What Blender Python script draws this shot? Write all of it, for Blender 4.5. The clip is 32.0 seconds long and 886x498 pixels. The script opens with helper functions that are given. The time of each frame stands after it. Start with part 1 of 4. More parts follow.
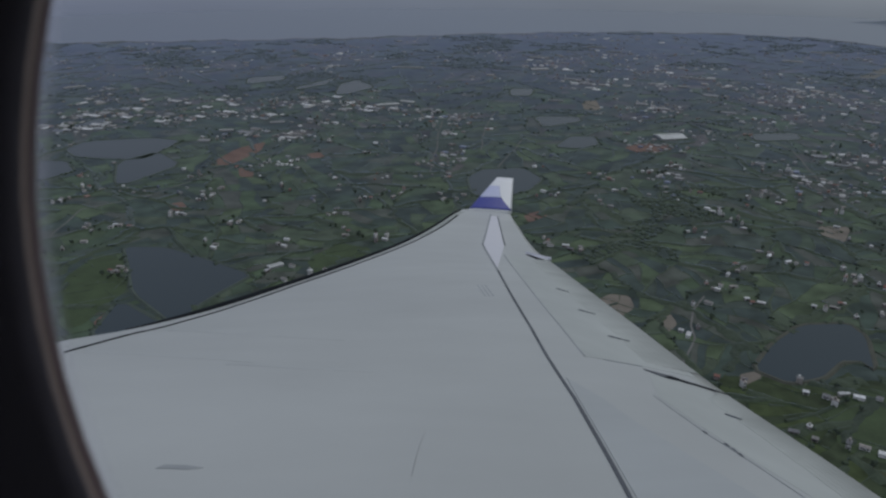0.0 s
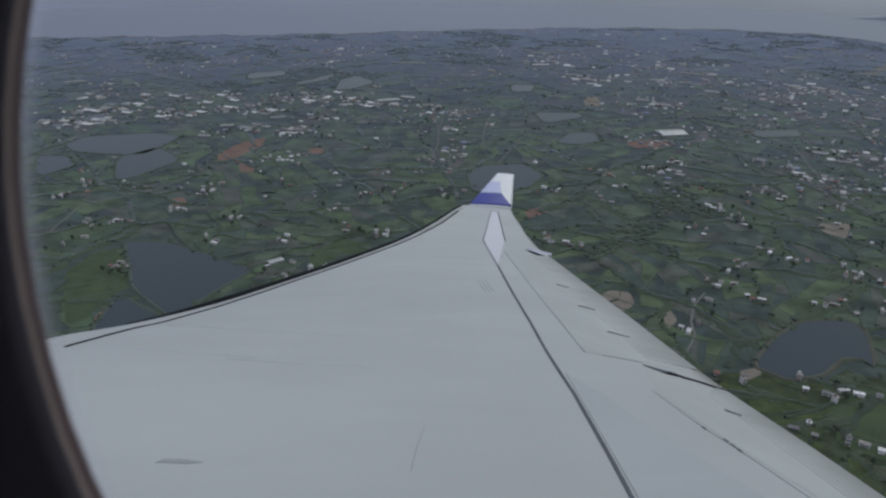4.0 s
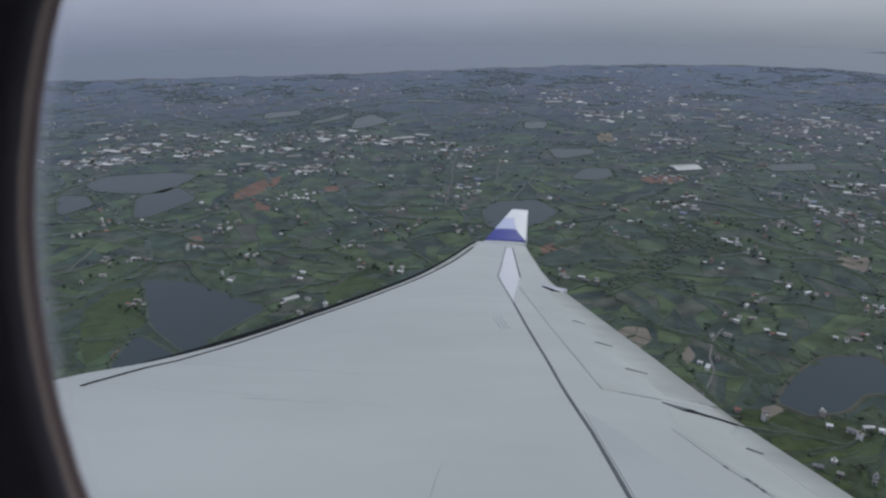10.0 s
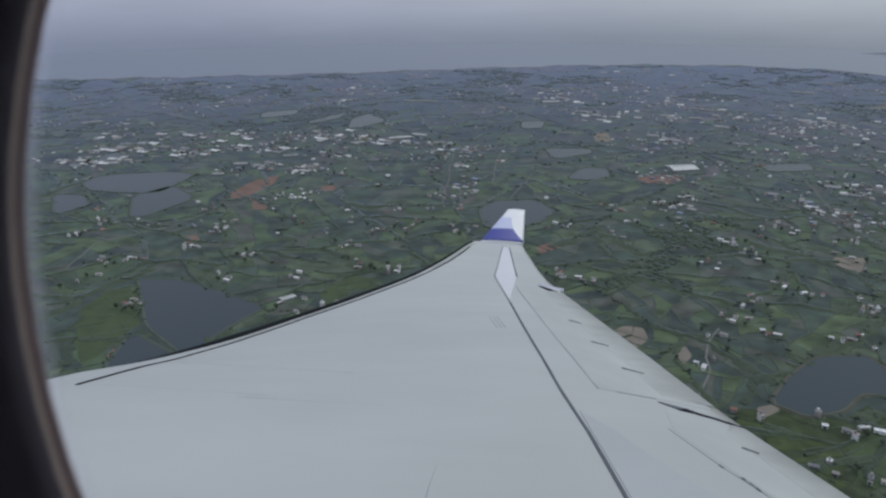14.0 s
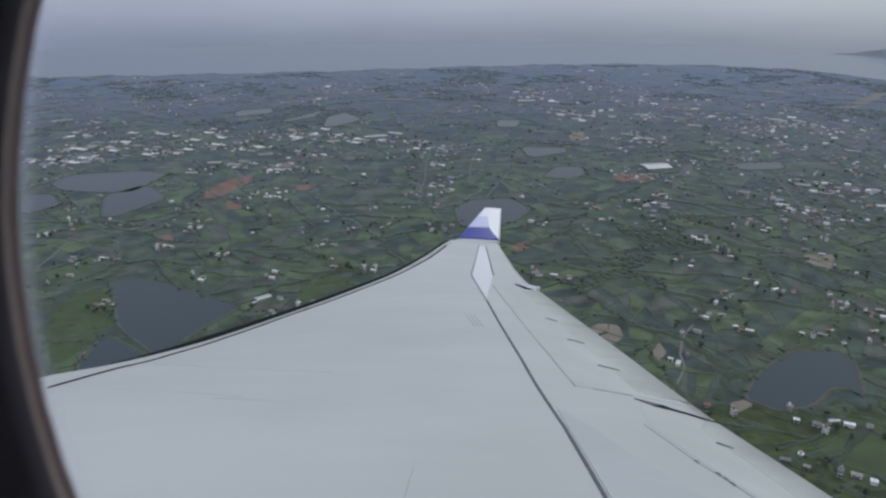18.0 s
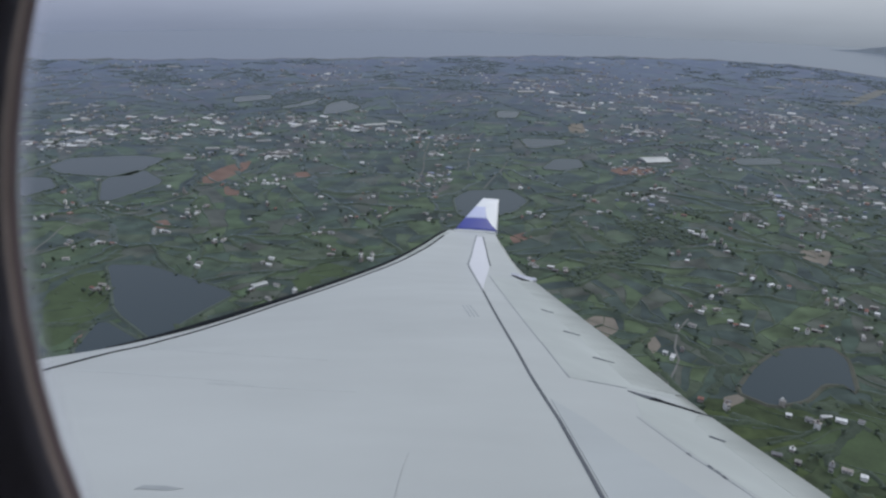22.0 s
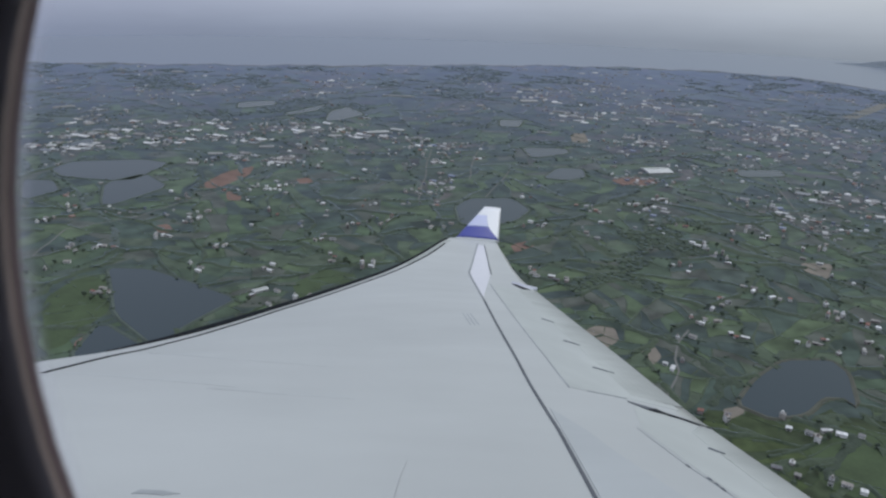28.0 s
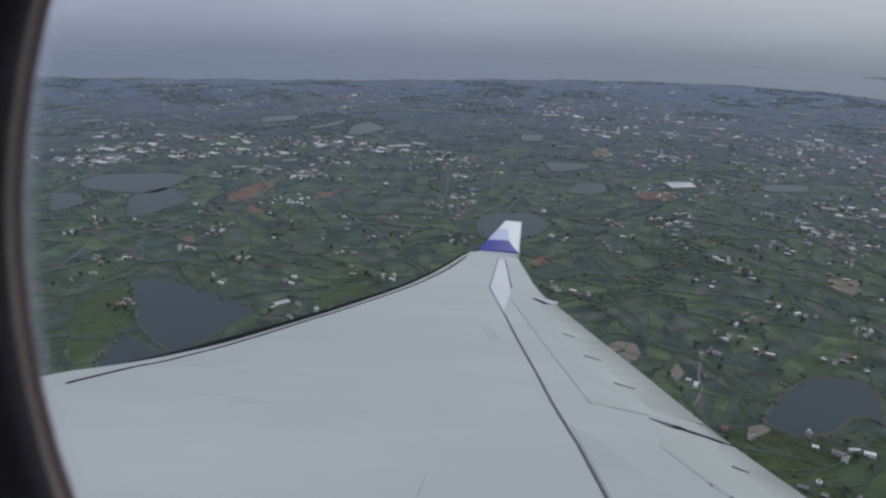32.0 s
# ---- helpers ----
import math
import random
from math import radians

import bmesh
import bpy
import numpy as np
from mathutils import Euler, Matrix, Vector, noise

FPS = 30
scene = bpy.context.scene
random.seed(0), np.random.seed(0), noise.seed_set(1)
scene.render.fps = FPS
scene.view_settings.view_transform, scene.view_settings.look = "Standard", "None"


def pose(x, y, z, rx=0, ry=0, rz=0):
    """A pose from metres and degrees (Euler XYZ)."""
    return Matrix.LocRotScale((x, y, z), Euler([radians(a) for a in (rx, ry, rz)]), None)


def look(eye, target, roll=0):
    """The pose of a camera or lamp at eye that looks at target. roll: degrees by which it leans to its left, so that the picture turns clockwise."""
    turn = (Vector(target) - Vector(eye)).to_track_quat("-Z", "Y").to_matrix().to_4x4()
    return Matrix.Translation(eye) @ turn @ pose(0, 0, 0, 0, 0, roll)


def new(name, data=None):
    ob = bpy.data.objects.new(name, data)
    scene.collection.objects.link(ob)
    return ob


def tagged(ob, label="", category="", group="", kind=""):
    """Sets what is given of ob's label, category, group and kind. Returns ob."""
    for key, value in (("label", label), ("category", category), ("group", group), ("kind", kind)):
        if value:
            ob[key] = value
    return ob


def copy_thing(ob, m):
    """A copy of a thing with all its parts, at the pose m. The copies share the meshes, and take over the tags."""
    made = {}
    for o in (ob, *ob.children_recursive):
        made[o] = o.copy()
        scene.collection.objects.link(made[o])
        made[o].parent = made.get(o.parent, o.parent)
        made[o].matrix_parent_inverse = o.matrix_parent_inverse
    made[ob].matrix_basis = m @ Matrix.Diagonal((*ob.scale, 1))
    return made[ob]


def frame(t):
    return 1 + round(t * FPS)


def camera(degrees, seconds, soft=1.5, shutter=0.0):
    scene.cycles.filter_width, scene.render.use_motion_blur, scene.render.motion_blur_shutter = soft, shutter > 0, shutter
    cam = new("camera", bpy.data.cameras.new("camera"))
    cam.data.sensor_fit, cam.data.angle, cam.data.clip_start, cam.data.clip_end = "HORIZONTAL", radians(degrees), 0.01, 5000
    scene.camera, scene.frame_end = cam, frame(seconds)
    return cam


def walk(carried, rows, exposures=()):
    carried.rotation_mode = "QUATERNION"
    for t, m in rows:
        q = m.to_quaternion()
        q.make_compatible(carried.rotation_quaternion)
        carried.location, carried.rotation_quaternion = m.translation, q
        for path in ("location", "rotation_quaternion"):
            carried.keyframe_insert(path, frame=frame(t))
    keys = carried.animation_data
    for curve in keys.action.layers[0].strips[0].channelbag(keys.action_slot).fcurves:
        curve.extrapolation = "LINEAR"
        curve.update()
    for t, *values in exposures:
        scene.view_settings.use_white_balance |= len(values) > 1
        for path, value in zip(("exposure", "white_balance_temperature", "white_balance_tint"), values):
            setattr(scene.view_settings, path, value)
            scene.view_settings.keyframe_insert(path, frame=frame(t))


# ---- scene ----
cam = camera(62.0, 32.0, soft=2.4)
cam.data.dof.use_dof, cam.data.dof.focus_distance, cam.data.dof.aperture_fstop = True, 60.0, 11.0
ALT = 400.0     # height of the eye over the plain
# time, place relative to the eye's mean seat (m), turn (degrees, XYZ)
PATH = [
    (0, 0.0012, 0.0018, 0.0066, 67.371, -0.087, 0.988),
    (0.5, 0.0020, 0.0018, 0.0061, 67.213, -0.165, 0.963),
    (1, 0.0029, 0.0018, 0.0056, 67.151, -0.355, 1.014),
    (1.5, 0.0024, 0.0017, 0.0051, 67.175, -0.213, 0.993),
    (2, 0.0014, 0.0016, 0.0045, 67.222, -0.187, 0.870),
    (2.5, 0.0025, 0.0016, 0.0040, 67.366, -0.104, 0.970),
    (3, 0.0035, 0.0015, 0.0035, 67.380, -0.104, 1.050),
    (3.5, 0.0039, 0.0014, 0.0029, 67.335, -0.006, 0.966),
    (4, 0.0046, 0.0015, 0.0024, 67.049, -0.191, 1.070),
    (4.5, 0.0045, 0.0018, 0.0031, 66.747, -0.019, 0.969),
    (6.5, 0.0058, 0.0037, 0.0061, 67.712, -0.383, 1.859),
    (7, 0.0062, 0.0041, 0.0068, 68.147, -0.223, 2.198),
    (7.5, 0.0074, 0.0047, 0.0075, 68.369, 0.140, 2.577),
    (8, 0.0075, 0.0050, 0.0083, 68.408, 0.379, 2.716),
    (8.5, 0.0073, 0.0046, 0.0074, 68.736, 0.650, 2.576),
    (9, 0.0069, 0.0042, 0.0066, 69.092, 0.681, 2.450),
    (9.5, 0.0064, 0.0038, 0.0058, 69.503, 0.732, 2.187),
    (10, 0.0060, 0.0034, 0.0049, 69.882, 0.591, 2.002),
    (10.5, 0.0055, 0.0030, 0.0041, 70.256, 0.471, 1.793),
    (11, 0.0054, 0.0027, 0.0033, 70.527, 0.453, 1.661),
    (11.5, 0.0047, 0.0023, 0.0025, 70.641, 0.415, 1.520),
    (12, 0.0047, 0.0019, 0.0016, 70.556, 0.338, 1.524),
    (12.5, 0.0052, 0.0018, 0.0019, 70.394, 0.392, 1.532),
    (13, 0.0061, 0.0019, 0.0021, 70.191, 0.406, 1.659),
    (13.5, 0.0076, 0.0019, 0.0023, 70.011, 0.457, 1.849),
    (14, 0.0079, 0.0019, 0.0025, 69.848, 0.409, 1.803),
    (14.5, 0.0064, 0.0018, 0.0027, 70.068, 0.371, 1.442),
    (16.5, 0.0018, 0.0015, 0.0036, 70.077, -0.000, 0.161),
    (17, 0.0015, 0.0015, 0.0038, 69.938, -0.062, -0.004),
    (17.5, 0.0014, 0.0014, 0.0036, 69.846, 0.008, -0.061),
    (18, 0.0016, 0.0014, 0.0033, 69.752, 0.041, -0.015),
    (18.5, 0.0025, 0.0013, 0.0030, 69.661, 0.039, 0.191),
    (19, 0.0040, 0.0013, 0.0028, 69.604, -0.003, 0.548),
    (19.5, 0.0054, 0.0014, 0.0025, 69.600, -0.086, 0.961),
    (20, 0.0061, 0.0013, 0.0023, 69.575, -0.192, 1.179),
    (20.5, 0.0049, 0.0013, 0.0020, 69.422, -0.461, 0.976),
    (21, 0.0033, 0.0012, 0.0018, 69.327, -0.710, 0.685),
    (21.5, 0.0019, 0.0012, 0.0017, 69.157, -0.886, 0.359),
    (22, 0.0009, 0.0012, 0.0016, 68.967, -0.982, 0.134),
    (22.5, 0.0006, 0.0012, 0.0016, 68.762, -1.091, 0.039),
    (23, 0.0011, 0.0012, 0.0015, 68.609, -1.163, 0.150),
    (23.5, 0.0017, 0.0012, 0.0015, 68.547, -1.155, 0.280),
    (24, 0.0025, 0.0012, 0.0014, 68.543, -1.079, 0.449),
    (24.5, 0.0033, 0.0013, 0.0013, 68.526, -1.093, 0.661),
    (26.5, 0.0056, 0.0014, 0.0012, 68.778, -1.442, 1.337),
    (27, 0.0046, 0.0013, 0.0011, 69.044, -1.677, 1.108),
    (27.5, 0.0029, 0.0013, 0.0008, 69.270, -1.684, 0.763),
    (28, 0.0015, 0.0013, 0.0004, 69.570, -1.645, 0.484),
    (28.5, 0.0010, 0.0014, 0.0002, 69.763, -1.394, 0.293),
    (29, 0.0013, 0.0014, -0.0001, 69.898, -1.428, 0.404),
    (29.5, 0.0025, 0.0014, -0.0003, 69.929, -1.861, 0.825),
    (30, 0.0039, 0.0014, -0.0005, 70.039, -1.916, 1.183),
    (30.5, 0.0051, 0.0014, -0.0008, 70.243, -1.853, 1.497),
    (31, 0.0059, 0.0014, -0.0010, 70.509, -1.606, 1.650),
    (31.5, 0.0064, 0.0015, -0.0010, 70.630, -1.425, 1.861),
    (32, 0.0070, 0.0015, -0.0009, 70.603, -1.378, 2.107),
]

walk(cam, [(t, pose(x, y, z + ALT, a, b, c)) for t, x, y, z, a, b, c in PATH],
     exposures=[(0.0, -0.78), (2.0, -0.68), (4.0, -0.40), (8.0, -0.28), (12.0, -0.18), (14.5, -0.12), (17.0, -0.02), (24.0, 0.0), (28.0, 0.03), (29.5, 0.0), (32.0, -0.2)])

# ---- overcast sky and a weak, wide sun behind the cloud ----
SUN_EL, SUN_AZ = radians(42), radians(52)


def sky():
    w = bpy.data.worlds.new("overcast_sky")
    scene.world = w
    w.use_nodes = True
    nt = w.node_tree
    nt.nodes.clear()
    n, l = nt.nodes.new, nt.links.new
    out, bg = n("ShaderNodeOutputWorld"), n("ShaderNodeBackground")
    tc, sep = n("ShaderNodeTexCoord"), n("ShaderNodeSeparateXYZ")
    l(tc.outputs["Generated"], sep.inputs[0])
    rng = n("ShaderNodeMapRange")
    rng.inputs["From Min"].default_value, rng.inputs["From Max"].default_value = -0.2, 0.5
    l(sep.outputs["Z"], rng.inputs["Value"])
    ramp = n("ShaderNodeValToRGB")
    e = ramp.color_ramp.elements
    e[0].position, e[0].color = 0.0, (0.19, 0.219, 0.292, 1)
    e[1].position, e[1].color = 1.0, (0.69, 0.745, 0.86, 1)
    for p, c in ((0.150, (0.198, 0.234, 0.310, 1)), (0.185, (0.232, 0.270, 0.352, 1)), (0.235, (0.345, 0.386, 0.482, 1)), (0.29, (0.425, 0.463, 0.55, 1)), (0.45, (0.51, 0.555, 0.65, 1))):
        k = e.new(p)
        k.color = c
    l(rng.outputs[0], ramp.inputs[0])
    # long flat cloud banks
    mp = n("ShaderNodeMapping")
    mp.inputs["Scale"].default_value = (1.6, 1.6, 9.0)
    noi = n("ShaderNodeTexNoise")
    noi.inputs["Scale"].default_value, noi.inputs["Detail"].default_value, noi.inputs["Roughness"].default_value = 2.2, 6.0, 0.55
    l(tc.outputs["Generated"], mp.inputs[0])
    l(mp.outputs[0], noi.inputs[0])
    nr = n("ShaderNodeMapRange")
    nr.inputs["From Min"].default_value, nr.inputs["From Max"].default_value = 0.25, 0.75
    nr.inputs["To Min"].default_value, nr.inputs["To Max"].default_value = 0.93, 1.08
    l(noi.outputs[0], nr.inputs["Value"])
    # warmer and lighter towards the hidden sun
    xr = n("ShaderNodeMapRange")
    xr.inputs["From Min"].default_value, xr.inputs["From Max"].default_value = -0.6, 0.7
    l(sep.outputs["X"], xr.inputs["Value"])
    warm = n("ShaderNodeMix")
    warm.data_type = "RGBA"
    warm.inputs[6].default_value, warm.inputs[7].default_value = (0.955, 0.97, 1.065, 1), (1.19, 1.21, 1.105, 1)
    l(xr.outputs[0], warm.inputs[0])
    mul = n("ShaderNodeVectorMath")
    mul.operation = "MULTIPLY"
    l(ramp.outputs[0], mul.inputs[0])
    l(warm.outputs[2], mul.inputs[1])
    sc = n("ShaderNodeVectorMath")
    sc.operation = "SCALE"
    l(mul.outputs[0], sc.inputs[0])
    l(nr.outputs[0], sc.inputs["Scale"])
    st = n("ShaderNodeTexSky")
    st.sky_type, st.sun_disc = "NISHITA", False
    st.sun_elevation, st.sun_rotation = SUN_EL, SUN_AZ
    mx = n("ShaderNodeMix")
    mx.data_type = "RGBA"
    mx.inputs[0].default_value = 0.06
    l(sc.outputs[0], mx.inputs[6])
    low = n("ShaderNodeVectorMath")
    low.operation = "SCALE"
    low.inputs["Scale"].default_value = 0.1
    l(st.outputs[0], low.inputs[0])
    l(low.outputs[0], mx.inputs[7])
    l(mx.outputs[2], bg.inputs[0])
    bg.inputs[1].default_value = 1.0
    l(bg.outputs[0], out.inputs[0])


sky()
sun = new("sun", bpy.data.lights.new("sun", "SUN"))
sun.data.energy, sun.data.angle, sun.data.color = 0.6, radians(25), (1.0, 0.97, 0.93)
sun.matrix_world = look((math.sin(SUN_AZ) * 50, math.cos(SUN_AZ) * 50, ALT + 50 * math.tan(SUN_EL)), (0, 0, ALT))


# ---- materials ----
def material(name):
    m = bpy.data.materials.new(name)
    m.use_nodes = True
    return m, m.node_tree, m.node_tree.nodes["Principled BSDF"]


def rgba(c):
    return (*c, 1.0)


def paint(name, colour, rough=0.5, metal=0.0, vary=0.12, scale=3.0, fine=40.0, bump=0.0, streak=(1, 1, 1), by_object=0.0, spec=0.5):
    """Plain surface with blotches at two sizes, and optionally one tint per object."""
    m, nt, b = material(name)
    n, l = nt.nodes.new, nt.links.new
    tc, mp = n("ShaderNodeTexCoord"), n("ShaderNodeMapping")
    mp.inputs["Scale"].default_value = streak
    l(tc.outputs["Object"], mp.inputs[0])
    a, c = n("ShaderNodeTexNoise"), n("ShaderNodeTexNoise")
    a.inputs["Scale"].default_value, c.inputs["Scale"].default_value = scale, fine
    a.inputs["Detail"].default_value = c.inputs["Detail"].default_value = 5
    l(mp.outputs[0], a.inputs[0])
    l(mp.outputs[0], c.inputs[0])
    add = n("ShaderNodeMath")
    add.operation = "MULTIPLY_ADD"
    l(c.outputs[0], add.inputs[0])
    add.inputs[1].default_value = 0.4
    l(a.outputs[0], add.inputs[2])
    val = add.outputs[0]
    if by_object:
        oi, ad = n("ShaderNodeObjectInfo"), n("ShaderNodeMath")
        ad.operation = "MULTIPLY_ADD"
        l(oi.outputs["Random"], ad.inputs[0])
        ad.inputs[1].default_value = by_object
        l(val, ad.inputs[2])
        val = ad.outputs[0]
    r = n("ShaderNodeMapRange")
    r.inputs["From Min"].default_value, r.inputs["From Max"].default_value = 0.4, 1.0 + by_object
    r.inputs["To Min"].default_value, r.inputs["To Max"].default_value = 1 - vary, 1 + vary
    l(val, r.inputs["Value"])
    sc = n("ShaderNodeVectorMath")
    sc.operation = "SCALE"
    sc.inputs[0].default_value = colour
    l(r.outputs[0], sc.inputs["Scale"])
    l(sc.outputs[0], b.inputs["Base Color"])
    b.inputs["Roughness"].default_value, b.inputs["Metallic"].default_value = rough, metal
    b.inputs["Specular IOR Level"].default_value = spec
    if bump:
        bp = n("ShaderNodeBump")
        bp.inputs["Strength"].default_value, bp.inputs["Distance"].default_value = bump, 0.02
        l(c.outputs[0], bp.inputs["Height"])
        l(bp.outputs[0], b.inputs["Normal"])
    return m


def islands(name, colours, rough=0.9, by_object=False, haze_sheen=0.0, grain=0.35, low=0.75, high=1.2):
    """One colour out of a ramp for every loose piece (or object) of a joined mesh."""
    m, nt, b = material(name)
    n, l = nt.nodes.new, nt.links.new
    g = n("ShaderNodeObjectInfo") if by_object else n("ShaderNodeNewGeometry")
    ramp = n("ShaderNodeValToRGB")
    ramp.color_ramp.interpolation = "CONSTANT" if len(colours) > 3 else "LINEAR"
    e = ramp.color_ramp.elements
    e[0].position, e[0].color = 0, rgba(colours[0])
    e[1].position, e[1].color = (len(colours) - 1) / len(colours), rgba(colours[-1])
    for i, c in enumerate(colours[1:-1], 1):
        e.new(i / len(colours)).color = rgba(c)
    l(g.outputs["Random" if by_object else "Random Per Island"], ramp.inputs[0])
    tc, noi, r, sc = n("ShaderNodeTexCoord"), n("ShaderNodeTexNoise"), n("ShaderNodeMapRange"), n("ShaderNodeVectorMath")
    noi.inputs["Scale"].default_value, noi.inputs["Detail"].default_value = grain, 6
    l(tc.outputs["Object"], noi.inputs[0])
    r.inputs["From Min"].default_value, r.inputs["From Max"].default_value = 0.3, 0.7
    r.inputs["To Min"].default_value, r.inputs["To Max"].default_value = low, high
    l(noi.outputs[0], r.inputs["Value"])
    sc.operation = "SCALE"
    l(ramp.outputs[0], sc.inputs[0])
    l(r.outputs[0], sc.inputs["Scale"])
    l(sc.outputs[0], b.inputs["Base Color"])
    b.inputs["Roughness"].default_value = rough
    b.inputs["Specular IOR Level"].default_value = 0.25
    # blue-tinted sheen paints distance haze onto surfaces seen at a low angle
    b.inputs["Sheen Weight"].default_value, b.inputs["Sheen Roughness"].default_value = haze_sheen, 0.22
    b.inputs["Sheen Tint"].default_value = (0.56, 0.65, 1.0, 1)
    return m


ROW_H, BRICK_W, FIELD_TURN = 34.0, 92.0, radians(-52)


def field_shift(x, y):
    """The sway of the field boundaries, the same sums of sines as in the ground's material."""
    return (38 * np.sin(y / 150 + 1.0) + 15 * np.sin((x + y) / 67), 42 * np.sin(x / 190) + 14 * np.sin((x - 1.3 * y) / 58))


def ground_material():
    m, nt, b = material("farmland")
    n, l = nt.nodes.new, nt.links.new

    def math_node(op, a, c=None, d=None):
        k = n("ShaderNodeMath")
        k.operation = op
        for i, v in enumerate((a, c, d)):
            if v is None:
                continue
            if isinstance(v, (int, float)):
                k.inputs[i].default_value = v
            else:
                l(v, k.inputs[i])
        return k.outputs[0]

    tc, sep = n("ShaderNodeTexCoord"), n("ShaderNodeSeparateXYZ")
    l(tc.outputs["Object"], sep.inputs[0])
    x, y = sep.outputs["X"], sep.outputs["Y"]
    s1 = math_node("SINE", math_node("MULTIPLY_ADD", y, 1 / 150, 1.0))
    s2 = math_node("SINE", math_node("DIVIDE", math_node("ADD", x, y), 67.0))
    s3 = math_node("SINE", math_node("DIVIDE", x, 190.0))
    s4 = math_node("SINE", math_node("DIVIDE", math_node("MULTIPLY_ADD", y, -1.3, x), 58.0))
    xs = math_node("ADD", x, math_node("MULTIPLY_ADD", s1, 38.0, math_node("MULTIPLY", s2, 15.0)))
    ys = math_node("ADD", y, math_node("MULTIPLY_ADD", s3, 42.0, math_node("MULTIPLY", s4, 14.0)))
    ct, st = math.cos(FIELD_TURN), math.sin(FIELD_TURN)
    u = math_node("ADD", math_node("MULTIPLY", xs, ct), math_node("MULTIPLY", ys, st))
    v = math_node("SUBTRACT", math_node("MULTIPLY", ys, ct), math_node("MULTIPLY", xs, st))
    cmb = n("ShaderNodeCombineXYZ")
    l(u, cmb.inputs[0])
    l(v, cmb.inputs[1])
    br = n("ShaderNodeTexBrick")
    l(cmb.outputs[0], br.inputs["Vector"])
    br.offset, br.squash = 0.37, 1.0
    br.inputs["Scale"].default_value = 1.0
    br.inputs["Brick Width"].default_value, br.inputs["Row Height"].default_value = BRICK_W, ROW_H
    br.inputs["Mortar Size"].default_value, br.inputs["Mortar Smooth"].default_value = 2.8, 0.7
    br.inputs["Color1"].default_value, br.inputs["Color2"].default_value, br.inputs["Mortar"].default_value = (0, 0, 0, 1), (1, 1, 1, 1), (0.5, 0.5, 0.5, 1)
    crop = n("ShaderNodeValToRGB")
    crop.color_ramp.interpolation = "LINEAR"
    e = crop.color_ramp.elements
    e[0].position, e[0].color = 0.0, (0.020, 0.038, 0.018, 1)
    e[1].position, e[1].color = 1.0, (0.056, 0.068, 0.032, 1)
    for p, c in ((0.25, (0.042, 0.064, 0.025, 1)), (0.5, (0.053, 0.076, 0.027, 1)), (0.7, (0.040, 0.058, 0.030, 1)), (0.86, (0.070, 0.090, 0.027, 1))):
        e.new(p).color = c
    l(br.outputs["Color"], crop.inputs[0])
    # crop rows and damp patches inside the parcels
    n1, n2, n3 = n("ShaderNodeTexNoise"), n("ShaderNodeTexNoise"), n("ShaderNodeTexNoise")
    for k, s in ((n1, 0.0016), (n2, 0.012), (n3, 0.11)):
        k.inputs["Scale"].default_value, k.inputs["Detail"].default_value, k.inputs["Roughness"].default_value = s, 6, 0.6
        l(tc.outputs["Object"], k.inputs[0])
    mott = n("ShaderNodeMapRange")
    mott.inputs["From Min"].default_value, mott.inputs["From Max"].default_value = 0.3, 0.72
    mott.inputs["To Min"].default_value, mott.inputs["To Max"].default_value = 0.62, 1.3
    l(math_node("MULTIPLY_ADD", n3.outputs[0], 0.5, math_node("MULTIPLY", n2.outputs[0], 0.5)), mott.inputs["Value"])
    sc = n("ShaderNodeVectorMath")
    sc.operation = "SCALE"
    l(crop.outputs[0], sc.inputs[0])
    l(mott.outputs[0], sc.inputs["Scale"])
    # rough grass and scrub on the boundaries
    edge = n("ShaderNodeMix")
    edge.data_type = "RGBA"
    edge.inputs[7].default_value = (0.028, 0.046, 0.026, 1)
    l(br.outputs["Fac"], edge.inputs[0])
    l(sc.outputs[0], edge.inputs[6])
    # woods and towns, in patches
    wood = n("ShaderNodeMapRange")
    wood.inputs["From Min"].default_value, wood.inputs["From Max"].default_value = 0.54, 0.60
    l(n2.outputs[0], wood.inputs["Value"])
    wm = n("ShaderNodeMix")
    wm.data_type = "RGBA"
    wm.inputs[7].default_value = (0.026, 0.046, 0.030, 1)
    l(math_node("MULTIPLY", wood.outputs[0], 0.85), wm.inputs[0])
    l(edge.outputs[2], wm.inputs[6])
    vor = n("ShaderNodeTexVoronoi")
    vor.inputs["Scale"].default_value = 0.022
    l(tc.outputs["Object"], vor.inputs["Vector"])
    tr = n("ShaderNodeValToRGB")
    f = tr.color_ramp.elements
    f[0].position, f[0].color = 0.2, (0.050, 0.055, 0.048, 1)
    f[1].position, f[1].color = 0.9, (0.16, 0.14, 0.13, 1)
    f.new(0.55).color = (0.095, 0.085, 0.080, 1)
    l(vor.outputs["Color"], tr.inputs[0])
    far = n("ShaderNodeMapRange")
    far.inputs["From Min"].default_value, far.inputs["From Max"].default_value = 1300.0, 2300.0
    l(y, far.inputs["Value"])
    tm = n("ShaderNodeMapRange")
    tm.inputs["From Min"].default_value, tm.inputs["From Max"].default_value = 0.54, 0.74
    l(math_node("MULTIPLY_ADD", far.outputs[0], 0.12, n1.outputs[0]), tm.inputs["Value"])
    town = n("ShaderNodeMix")
    town.data_type = "RGBA"
    l(tm.outputs[0], town.inputs[0])
    l(wm.outputs[2], town.inputs[6])
    l(tr.outputs[0], town.inputs[7])
    l(town.outputs[2], b.inputs["Base Color"])
    b.inputs["Roughness"].default_value, b.inputs["Specular IOR Level"].default_value = 0.95, 0.2
